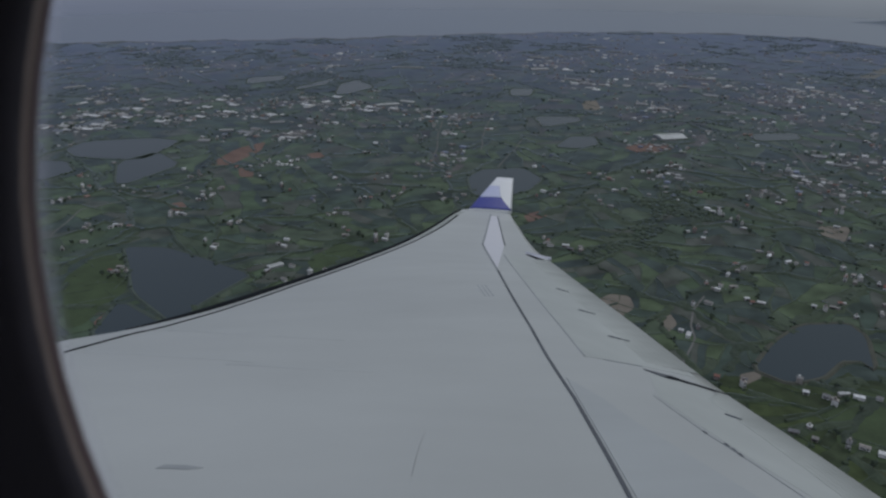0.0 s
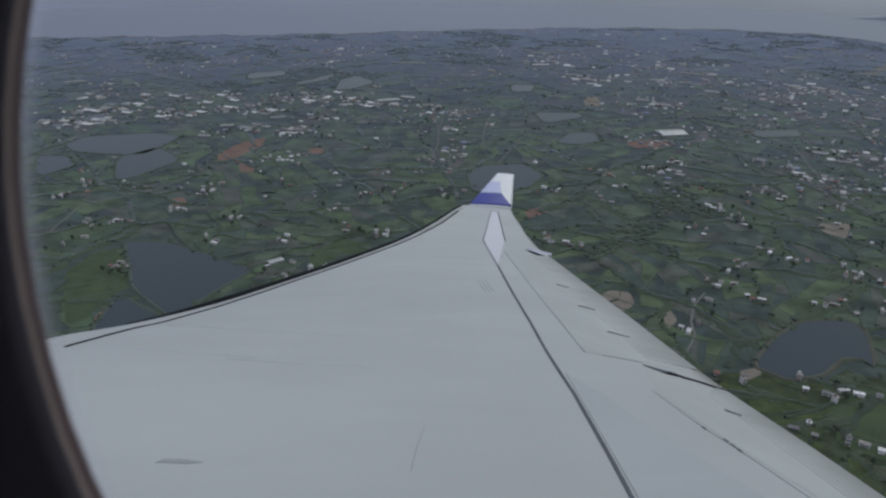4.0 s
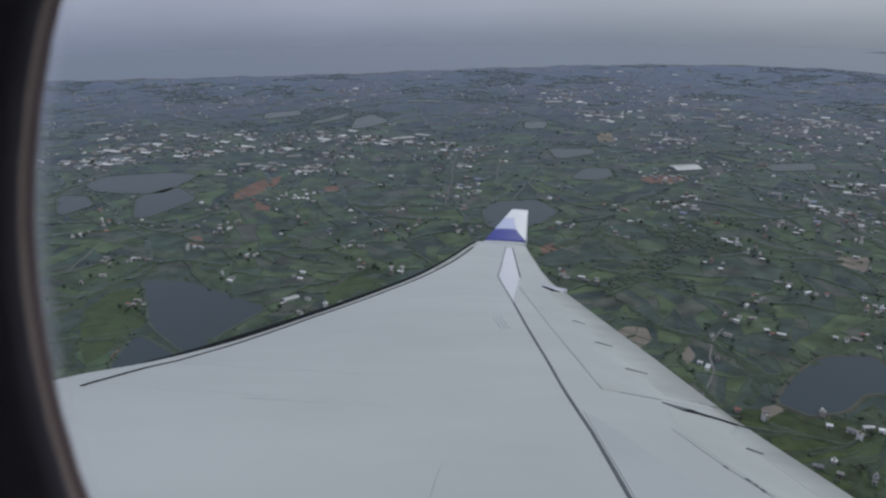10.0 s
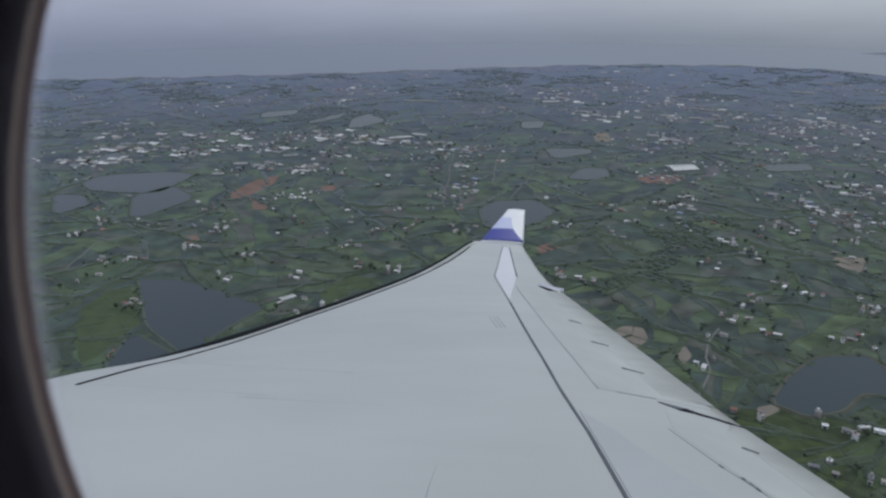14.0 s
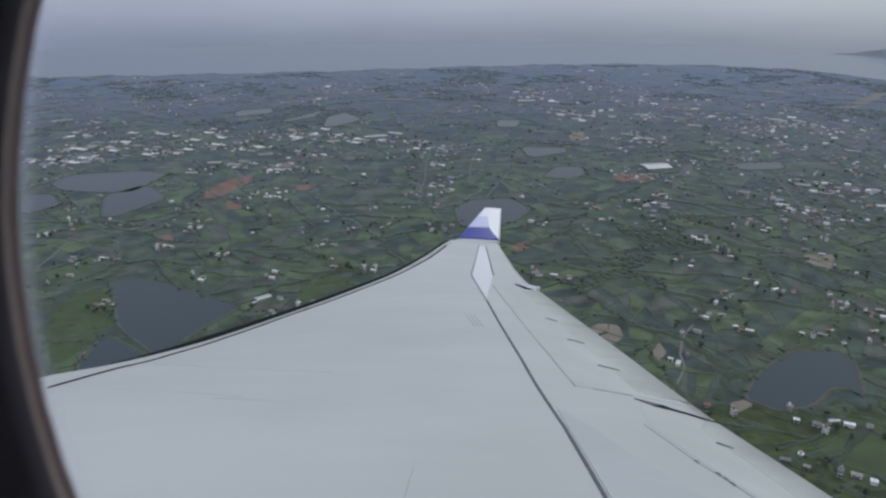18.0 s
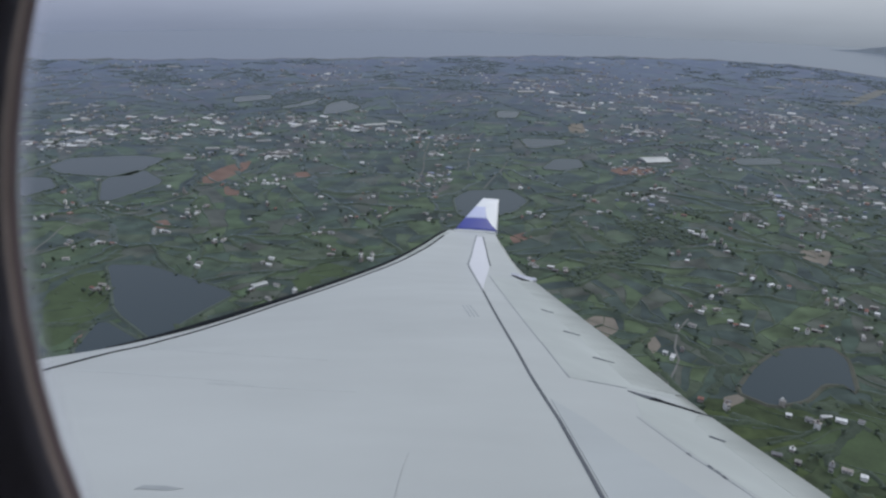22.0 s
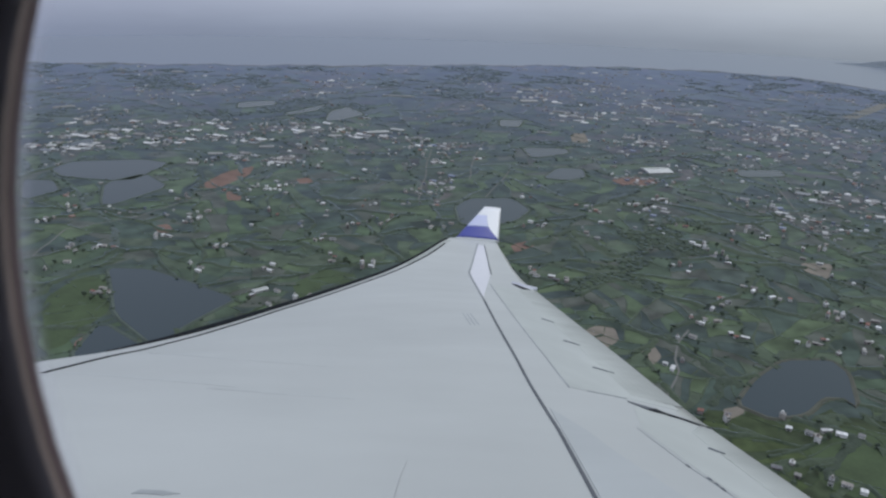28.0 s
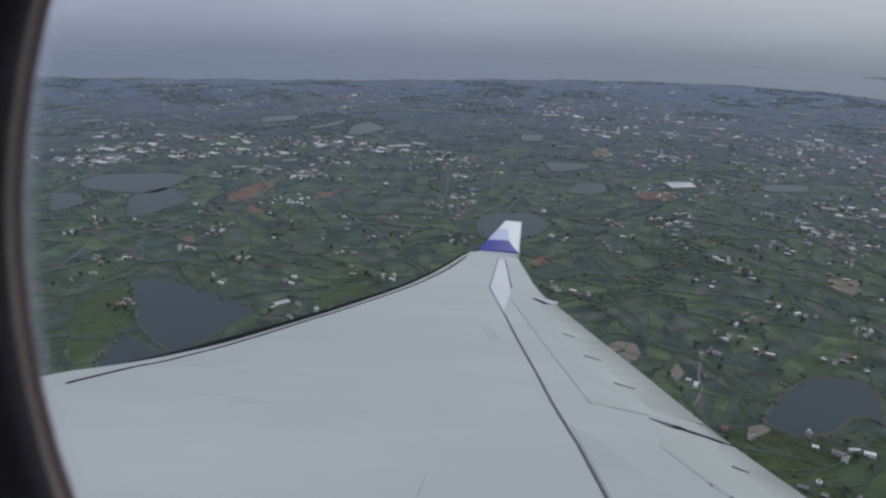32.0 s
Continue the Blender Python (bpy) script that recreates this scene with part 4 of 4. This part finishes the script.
TOWNS_FAR = [(629, 1344, 17, 30, 6), (412, 1529, 34, 33, 10), (385, 1314, 29, 32, 10), (740, 1806, 34, 32, 5), (436, 3498, 131, 90, 8), (806, 3393, 204, 127, 14), (668, 1246, 36, 39, 12), (963, 1621, 51, 63, 12), (-1005, 2470, 132, 93, 8), (529, 1619, 38, 42, 6), (861, 1794, 70, 64, 14)]
TOWNS = TOWNS_LEFT + TOWNS_MIDDLE + TOWNS_RIGHT + TOWNS_FAR


def built_up(x, y):
    """How near a place is to the middle of a town, 1 at its middle and 0 outside."""
    return max(0.0, max(1.0 - 0.45 * math.hypot((x - a) / c, (y - b) / d) for a, b, c, d, _ in TOWNS))


def woody(x, y):
    """Share of woods round a place."""
    return noise.noise(Vector((x / 260, y / 420, 3.1))) + 0.55 * noise.noise(Vector((x / 80, y / 130, 9.0)))


# the plain is cut into blocks, and the blocks into strips of crop
todo = [[np.array(p, float) for p in ((-2600, 420), (2600, 420), (2600, 4300), (-2600, 4300))]]
fields, belts, hedges = [], [], []
while todo:
    poly = todo.pop()
    c = sum(poly) / len(poly)
    top = max(p[1] for p in poly)
    if min(abs(p[0]) for p in poly) > 0.66 * top + 120 and (all(p[0] > 0 for p in poly) or all(p[0] < 0 for p in poly)):
        continue
    size, want = area_of(poly), (950 + 1.2 * max(0, c[1] - 500)) * math.exp(0.45 * rnd.normal())
    if size < want:
        if c[1] < coast_y(c[0]) - 10:
            fields.append((c, poly))
        continue
    d = np.array(poly) - c
    w, v = np.linalg.eigh(d.T @ d)
    axis, thin = v[:, 1], math.sqrt(w[0] / w[1])
    across = thin < (0.46 if size < 9 * want else 0.75)
    turn = 0.12 * rnd.normal() if size < 9 * want else 0.42 * rnd.normal()
    nrm = axis if across else v[:, 0]
    nrm = np.array((nrm[0] * math.cos(turn) - nrm[1] * math.sin(turn), nrm[0] * math.sin(turn) + nrm[1] * math.cos(turn)))
    at = c + nrm * rnd.normal() * 0.12 * math.sqrt(size) * (1 if across else thin)
    a, b, ends = side_of(poly, at, nrm)
    if len(ends) != 2:
        continue
    todo += [a, b]
    if size > 14 * want and rnd.random() < 0.85:
        belts.append((ends, 3 + 6 * rnd.random()))
    elif size > 5 * want and rnd.random() < 0.5:
        belts.append((ends, 2 + 3 * rnd.random()))
    elif rnd.random() < 0.8 - 0.5 * min(1, max(0, (c[1] - 700) / 1100)):
        hedges.append((ends, 0.7 + 1.0 * rnd.random() ** 2))

fields.sort(key=lambda f: f[0][1])
verts, faces, kinds, woods = [], [], [], []
ground = bpy.data.objects["ground"]
for i, (c, poly) in enumerate(fields):
    shrunk = [tuple(c + (p - c) * (1 - 0.9 / max(6.0, np.linalg.norm(p - c)))) for p in poly]
    out = [bent(p) for p in resample(shrunk + shrunk[:1], 11 if c[1] < 1500 else 24)[:-1]]
    if area_of(out) < 40:
        continue
    if sum(a[0] * b[1] - a[1] * b[0] for a, b in zip(out, out[1:] + out[:1])) < 0:
        out = out[::-1]
    k = len(out)
    cx, cy = bent(c)
    town = built_up(cx, cy)
    if town < 0.3 and woody(cx, cy) > 0.62 - 0.5 * min(1, max(0, (cy - 900) / 2000)) and rnd.random() < 0.85:
        woods.append(out)
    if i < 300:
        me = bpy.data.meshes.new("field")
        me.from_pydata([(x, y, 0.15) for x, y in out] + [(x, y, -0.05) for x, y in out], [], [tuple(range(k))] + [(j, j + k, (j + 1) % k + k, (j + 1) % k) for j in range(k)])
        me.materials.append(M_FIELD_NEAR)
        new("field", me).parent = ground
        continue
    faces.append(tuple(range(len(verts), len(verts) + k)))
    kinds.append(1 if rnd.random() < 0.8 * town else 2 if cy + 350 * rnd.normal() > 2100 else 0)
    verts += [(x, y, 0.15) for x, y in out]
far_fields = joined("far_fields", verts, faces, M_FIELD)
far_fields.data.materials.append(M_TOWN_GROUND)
far_fields.data.materials.append(M_FIELD_HAZED)
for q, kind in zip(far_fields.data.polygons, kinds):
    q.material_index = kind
tagged(far_fields, "patchwork of green crop strips and grey town plots", "fields", kind="stuff")


def in_view(x, y):
    return 470 < y < coast_y(x) - 25 and abs(x) < 0.66 * y + 90 and not wet(x, y)


def ridge(verts, faces, ends, wide, tall, last):
    """An uneven bank of bushes along a boundary, with gaps in it."""
    (ax, ay), (bx, by) = ends
    L = math.hypot(bx - ax, by - ay)
    if (ay + by) / 2 > last:
        return
    far = 1 + max(0, (ay + by) / 2 - 700) / 700
    k = max(2, int(L / (5.0 * far)))
    key = rnd.random() * 100
    nx, ny = -(by - ay) / L, (bx - ax) / L
    base = len(verts)
    for i in range(k + 1):
        t = i / k
        x, y = ax + (bx - ax) * t, ay + (by - ay) * t
        w1, w2 = (wide * far ** 0.35 * max(0.25, 0.9 + 1.2 * noise.noise(Vector((x / 14, y / 14, key + q)))) for q in (4.0, 8.0))
        h = tall * far ** 0.25 * max(0.3, 0.8 + 0.9 * noise.noise(Vector((x / 11, y / 11, key))))
        for o, up in ((-w1, 0.0), (-0.6 * w1, 0.75 * h), (0.1 * (w2 - w1), h), (0.6 * w2, 0.7 * h), (w2, 0.0)):
            verts.append((*bent((x + nx * o, y + ny * o)), up))
    for i in range(k):
        p = base + 5 * i
        mx, my = verts[p + 2][:2]
        if in_view(mx, my) and noise.noise(Vector((mx / 40, my / 40, key))) > -0.2 and built_up(mx, my) < 0.5:
            faces += [(p + q, p + q + 1, p + q + 6, p + q + 5) for q in range(4)]


def banks(name, lines, scale, tall, near, last, mat, label):
    verts, faces = [], []
    for e, wide in lines:
        if near <= (e[0][1] + e[1][1]) / 2 < last:
            ridge(verts, faces, e, scale * wide, tall, last)
    tagged(smooth(joined(name, verts, faces, mat)), label, "hedge", kind="stuff")


banks("hedgerow", hedges, 1.2, 0.9, 0, 1350, M_HEDGE, "dark green hedges along the field boundaries")
banks("far_hedgerow", hedges, 0.9, 0.5, 1350, 2100, M_HEDGE_HAZED, "dark hedges between far fields")
banks("tree_belt", belts, 1.25, 1.8, 0, 1350, M_LEAF, "belts of dark trees and scrub between the fields")
banks("far_tree_belt", belts, 0.65, 1.3, 1350, 3000, M_HEDGE_HAZED, "belts of trees far off on the plain, tinted blue for haze")


def clumps(ends, wide, every, r0, r1):
    """Crowns strewn along a boundary: rows for merge_copies."""
    (ax, ay), (bx, by) = ends
    L = math.hypot(bx - ax, by - ay)
    far = 1 + max(0, (ay + by) / 2 - 900) / 900
    out = []
    for _ in range(int(L * max(1.0, wide / 3.5) / (every * far))):
        t, o = rnd.random(), rnd.normal() * wide * 0.4
        x, y = bent((ax + (bx - ax) * t - (by - ay) / L * o, ay + (by - ay) * t + (bx - ax) / L * o))
        if not in_view(x, y) or y > 2200 or built_up(x, y) > 0.5:
            continue
        r = (r0 + (r1 - r0) * rnd.random() ** 2) * far ** 0.6
        out.append((x, y, r * 0.3, r * 1.2, r * (0.6 + 0.4 * rnd.random()), rnd.random() * 6.3))
    return out


rows, far_rows = [], []
for e, wide in belts:
    for row in clumps(e, wide, 14.0, 1.0, 2.4):
        (rows if row[1] < 1250 else far_rows).append(row)
for p in PONDS:
    for a, b in zip(p, p[1:] + p[:1]):
        if a[1] < 1700 and rnd.random() < 0.45:
            (ax, ay), (bx, by) = a, b
            for _ in range(int(math.hypot(bx - ax, by - ay) / 3.5)):
                t = rnd.random()
                x, y = ax + (bx - ax) * t + rnd.normal() * 3, ay + (by - ay) * t + rnd.normal() * 3
                if not wet(x, y):
                    r = 1.0 + 2.0 * rnd.random() ** 2
                    rows.append((x, y, r * 0.4, r * 1.2, r * 0.8, rnd.random() * 6))
# woods fill whole parcels
for out in woods:
    xs, ys = [p[0] for p in out], [p[1] for p in out]
    cy = sum(ys) / len(ys)
    step = 3.4 + 2.2 * max(0, cy - 700) / 700
    for _ in range(int(area_of(out) / (step * step)) + 1):
        x, y = min(xs) + (max(xs) - min(xs)) * rnd.random(), min(ys) + (max(ys) - min(ys)) * rnd.random()
        if inside(x, y, out) and in_view(x, y):
            r = step * (0.55 + 0.5 * rnd.random())
            (rows if y < 1250 else far_rows).append((x, y, r * 0.1, r * 1.3, min(3.5, r) * (0.4 + 0.3 * rnd.random()), rnd.random() * 6.3))
tagged(merge_copies("woodland", ICO_V, ICO_F, rows, M_LEAF, 0.18, 3), "dark woods and orchard trees between the fields", "trees", kind="stuff")
tagged(merge_copies("far_woodland", ICO_V, ICO_F, far_rows, M_LEAF_HAZED, 0.18, 4), "dark woods far off on the plain, tinted blue for haze", "trees", kind="stuff")


def tree(height, seed):
    t = tagged(new("tree"), "dark green broadleaf tree beside a farmhouse", "tree", "trees by the farmhouses")
    r = random.Random(seed)
    bm = bmesh.new()
    bmesh.ops.create_cone(bm, segments=7, radius1=height * 0.035, radius2=height * 0.015, depth=height * 0.6, matrix=Matrix.Translation((0, 0, height * 0.3)), cap_ends=True)
    for i in range(4):
        a = i * 1.57 + r.random()
        m = Matrix.Translation((math.cos(a) * height * 0.1, math.sin(a) * height * 0.1, height * 0.55)) @ Euler((0.7 * math.sin(a), 0.7 * math.cos(a), 0)).to_matrix().to_4x4()
        bmesh.ops.create_cone(bm, segments=5, radius1=height * 0.014, radius2=height * 0.006, depth=height * 0.35, matrix=m, cap_ends=True)
    part("trunk", bm, M_TRUNK, t)
    rows = []
    for _ in range(34):
        a, q = r.random() * 6.3, r.random() ** 0.6
        h = height * (0.42 + 0.5 * r.random())
        w = height * 0.3 * (1.1 - abs(h / height - 0.62))
        s = height * (0.08 + 0.06 * r.random())
        rows.append((math.cos(a) * q * w, math.sin(a) * q * w, h, s, s * 0.8, r.random() * 6))
    c = merge_copies("crown", ICO_V, ICO_F, rows, M_LEAF, 0.2, seed)
    c.parent = t
    return t


# ---- houses and sheds ----
def gable(bm, w, d, z, h, over=0.4):
    a, c = w / 2 + over, d / 2 + over
    v = [bm.verts.new(p) for p in ((-a, -c, z), (a, -c, z), (a, c, z), (-a, c, z), (-a, 0, z + h), (a, 0, z + h), (-a, -c, z - 0.2), (a, -c, z - 0.2), (a, c, z - 0.2), (-a, c, z - 0.2))]
    for q in ((0, 1, 5, 4), (2, 3, 4, 5), (3, 0, 4), (1, 2, 5), (6, 7, 1, 0), (7, 8, 2, 1), (8, 9, 3, 2), (9, 6, 0, 3), (9, 8, 7, 6)):
        bm.faces.new([v[i] for i in q])


def house(w, d, floors, style, seed):
    t = tagged(new("house"), ("pale flat-roofed farmhouse among green fields", "small farmhouse with a pitched roof among fields", "tall narrow concrete house with a rooftop hut", "low house with a metal annex beside it")[style], "house", "houses on the plain")
    h = floors * 3.1 + 0.4
    bm = bmesh.new()
    box(bm, -w / 2, -d / 2, 0, w / 2, d / 2, h)
    part("wall", bm, M_WALLS, t)
    bm = bmesh.new()
    if style == 1:
        gable(bm, w, d, h, d * 0.22)
    else:
        box(bm, -w / 2 - 0.3, -d / 2 - 0.3, h, w / 2 + 0.3, d / 2 + 0.3, h + 0.35)
    part("roof", bm, M_ROOFS, t)
    for f in range(floors):
        for k in range(2):
            bm = bmesh.new()
            x = (k - 0.5) * w * 0.5
            box(bm, x - 0.8, -d / 2 - 0.06, f * 3.1 + 1.2, x + 0.8, -d / 2 + 0.05, f * 3.1 + 2.5)
            part("window", bm, M_GLASS_DARK, t)
    bm = bmesh.new()
    box(bm, -0.6, -d / 2 - 0.07, 0, 0.6, -d / 2 + 0.05, 2.1)
    part("door", bm, M_GLASS_DARK, t)
    if style == 2:
        bm = bmesh.new()
        box(bm, -w * 0.2, -d * 0.1, h + 0.35, w * 0.25, d * 0.3, h + 3.0)
        part("rooftop_hut", bm, M_WALLS, t)
    if style == 3:
        bm = bmesh.new()
        box(bm, w / 2 + 0.05, -d * 0.4, 0, w / 2 + w * 0.7, d * 0.3, 3.2)
        part("annex", bm, M_WALLS, t)
        bm = bmesh.new()
        box(bm, w / 2 + 0.4, -d * 0.45, 3.2, w / 2 + w * 0.75, d * 0.35, 3.45)
        part("annex_roof", bm, M_SHED, t)
    return t


def shed(w, d, seed, h=4.6, skin=M_SHED):
    t = tagged(new("warehouse"), "white metal-roofed factory beside bare red earth" if skin is M_SHED_WHITE else "long grey metal-roofed warehouse", "warehouse", "warehouses on the plain")
    bm = bmesh.new()
    box(bm, -w / 2, -d / 2, 0, w / 2, d / 2, h)
    part("wall", bm, M_SHED_WALL, t)
    bm = bmesh.new()
    gable(bm, w, d, h, d * 0.09, 0.5)
    part("roof", bm, skin, t)
    bm = bmesh.new()
    box(bm, -w * 0.4, -0.8, h + d * 0.085, w * 0.4, 0.8, h + d * 0.09 + 1.0)
    part("ridge_vent", bm, skin, t)
    for k in range(3):
        bm = bmesh.new()
        x = (k - 1) * w * 0.28
        box(bm, x - 2, -d / 2 - 0.1, 0, x + 2, -d / 2 + 0.1, 2.8)
        part("loading_door", bm, M_DOOR, t)
    return t


NEAR = [(-641, 1215), (-660, 1155), (-552, 1026), (-510, 1026), (-545, 961), (-444, 875), (-238, 875), (-179, 875), (-344, 1050), (-349, 971), (-245, 971), (-192, 1101),
        (-155, 1170), (-91, 1200), (-288, 1215), (-404, 1353), (-472, 1299), (-416, 1185), (-376, 1373), (-314, 1392), (-71, 1392), (-154, 1015), (-102, 993), (-439, 1088)]
RIGHT = [(161, 1200), (274, 1231), (158, 971), (172, 961), (131, 986), (416, 1392), (358, 1335), (417, 1215), (414, 1114), (364, 1026), (427, 1075), (431, 950), (359, 801), (288, 794),
         (264, 724), (447, 794), (512, 875), (517, 857), (541, 841), (510, 779), (343, 610), (275, 620), (305, 542), (461, 911), (371, 893), (334, 849), (343, 519), (390, 600)]
MID = [(574, 1088), (613, 1114), (587, 993), (536, 1170), (494, 1185), (594, 1392), (733, 1455), (747, 1413), (686, 1264), (-871, 1640), (-707, 1765), (-603, 1829), (-521, 1842), (-478, 1970),
       (-536, 1571), (-330, 1735), (-290, 1933), (-111, 1933), (-56, 1862), (-45, 1705), (384, 2323), (496, 1970), (523, 1897), (519, 1677), (-166, 1455), (-4, 1165), (-277, 1571), (796, 1560), (896, 1546), (688, 1862)]

protos = [house(*a, i) for i, a in enumerate(((5.5, 5, 1, 0), (8.5, 4.2, 1, 1), (4, 5.5, 2, 2), (5.5, 4, 1, 3), (9.5, 4.5, 1, 0), (5, 4, 1, 1), (4.2, 4.2, 1, 2), (6.5, 4, 1, 3)))]
spots, taken = [], []


def free(x, y, gap):
    if wet(x, y) or any(abs(x - a) < gap and abs(y - b) < gap for a, b in taken):
        return False
    taken.append((x, y))
    return True


for cl, lo, hi, sp in ((NEAR, 3, 5, 8.5), (RIGHT, 3, 6, 9), (MID, 2, 5, 14)):
    for cx, cy in cl:
        for _ in range(random.randint(lo, hi)):
            x, y = random.gauss(cx, sp), random.gauss(cy, sp * 1.2)
            if free(x, y, 7.5):
                spots.append((x, y))
spots = spots[:300]
for i, (x, y) in enumerate(spots):
    m = pose(x, y, 0, 0, 0, random.choice((-28, 62, 10, 150)) + random.uniform(-12, 12))
    if i < len(protos):
        protos[i].matrix_basis = m
    else:
        copy_thing(protos[random.randrange(len(protos))], m)

BIG = [(476, 1612, 58, 46, 12), (-179, 1947, 60, 14, 20), (-129, 1985, 40, 12, -25), (-72, 1883, 30, 14, 5), (-283, 1883, 34, 14, 15), (-339, 1955, 30, 12, 0), (496, 1970, 30, 16, -30),
       (534, 1911, 40, 16, -30), (733, 1455, 28, 18, -25), (749, 1392, 24, 12, -25), (594, 1400, 18, 12, -30), (-238, 893, 20, 9, 40), (-1127, 2177, 60, 10, 40), (-1081, 3023, 50, 20, 0), (-522, 1649, 30, 10, 10)]
BIG += [(-544, 1556, 24, 12, 0), (-425, 1735, 34, 10, 15), (369, 2343, 60, 10, -30), (393, 2272, 50, 12, -30), (311, 2817, 70, 20, -10), (576, 3110, 80, 14, -25), (619, 2973, 60, 12, -25), (602, 2272, 30, 12, -20),
        (717, 2090, 40, 20, -30), (688, 1862, 40, 12, -30), (755, 2375, 90, 14, -35), (283, 2547, 60, 30, 10), (-400, 2877, 40, 10, 20), (-1309, 3023, 40, 12, 0)]
BIG += [(-164, 2572, 110, 8, -5), (1427, 2973, 80, 10, -30), (1219, 2744, 70, 10, -30), (998, 1765, 34, 12, -30), (854, 1413, 24, 14, -25), (273, 2008, 40, 10, -20), (-358, 1933, 20, 10, 0), (-605, 2817, 30, 14, 0)]
for i, (x, y, w, d, a) in enumerate(BIG):
    shed(w, d, i, 3.2, M_SHED_WHITE if i in (0, 1, 2, 11) else M_SHED_GREY).matrix_basis = pose(x, y, 0, 0, 0, a)
    taken.append((x, y))

trees = [tree(h, i + 1) for i, h in enumerate((7, 9, 6))]
count = 0
for x, y in spots:
    for _ in range(random.randint(0, 2)):
        tx, ty = x + random.uniform(-22, 22), y + random.uniform(-22, 22)
        if count < 150 and not wet(tx, ty) and not any(abs(tx - a) < 11 and abs(ty - b) < 11 for a, b in taken):
            m = pose(tx, ty, 0, 0, 0, random.uniform(0, 360))
            if count < 3:
                trees[count].matrix_basis = m
            else:
                copy_thing(trees[random.randrange(3)], m)
            count += 1

# towns farther off
CUBE_V = [(-.5, -.5, 0), (.5, -.5, 0), (.5, .5, 0), (-.5, .5, 0), (-.5, -.5, 1), (.5, -.5, 1), (.5, .5, 1), (-.5, .5, 1)]
CUBE_F = [(4, 5, 6, 7), (0, 1, 5, 4), (1, 2, 6, 5), (2, 3, 7, 6), (3, 0, 4, 7)]
LONG_V = [(x * 15, y * 11, z) for x, y, z in CUBE_V]


def lanes(cx, cy):
    """The way the streets run round a place, in degrees."""
    return -24 + 30 * noise.noise(Vector((cx / 300, cy / 300, 5.0)))


def clear(x, y, gap):
    return in_view(x, y) and y < coast_y(x) - 45 and not any(abs(x - a) < gap and abs(y - b) < gap for a, b in taken)


houses_far, sheds_far, count = [], [], 0
yards = [shed(w, d, 0, h) for w, d, h in ((10, 8, 2.4), (16, 12, 2.6), (25, 16, 2.8))]
for cx, cy, sx, sy, n in TOWNS:
    turn = lanes(cx, cy)
    for k in range(n):
        # rows of works, side by side along a lane
        x, y = cx + sx * 0.75 * rnd.normal(), cy + sy * 0.75 * rnd.normal()
        side = turn + float(rnd.choice((0, 0, 0, 90))) + 4 * rnd.normal()
        if not clear(x, y, 13):
            continue
        if y < 2350 and count < 130 and cx < 250:
            m = pose(x, y, 0, 0, 0, side)
            if count < 3:
                yards[count].matrix_basis = m
            else:
                copy_thing(yards[int(rnd.integers(3))], m)
            taken.append((x, y))
            count += 1
        else:
            sheds_far.append((x, y, 0, 0.35 + (1.4 if y > 2100 else 0.75) * rnd.random() ** 2, 2.2 + 1.2 * rnd.random(), math.radians(side)))
    for _ in range(int(1.3 * n)):
        x, y = cx + sx * 0.9 * rnd.normal(), cy + sy * 0.9 * rnd.normal()
        if clear(x, y, 11):
            houses_far.append((x, y, 0, 3.5 + 6 * rnd.random() ** 1.5, 2.2 + 2.2 * rnd.random() ** 2, math.radians(turn) + rnd.normal() * 0.12))
# farms and hamlets on their own
for _ in range(900):
    y = 1150 + 2300 * rnd.random()
    x = (rnd.random() * 2 - 1) * (0.66 * y + 50)
    if noise.noise(Vector((x / 180, y / 260, 21.0))) < -0.05:
        continue
    turn = math.radians(lanes(x, y))
    for _ in range(int(1 + 5 * rnd.random() ** 2)):
        px, py = x + rnd.normal() * 11, y + rnd.normal() * 11
        if clear(px, py, 14):
            houses_far.append((px, py, 0, 3.2 + 5 * rnd.random() ** 2, 2.2 + 2.2 * rnd.random() ** 2, turn + rnd.normal() * 0.3))
tagged(merge_copies("town_houses", CUBE_V, CUBE_F, houses_far, M_TOWN, 0.0, 5), "distant towns of grey, white and brown houses", "houses", kind="stuff")
tagged(merge_copies("far_warehouses", LONG_V, CUBE_F, sheds_far, M_SHEDS_FAR, 0.0, 6), "many pale long warehouses in the distance", "warehouses", kind="stuff")
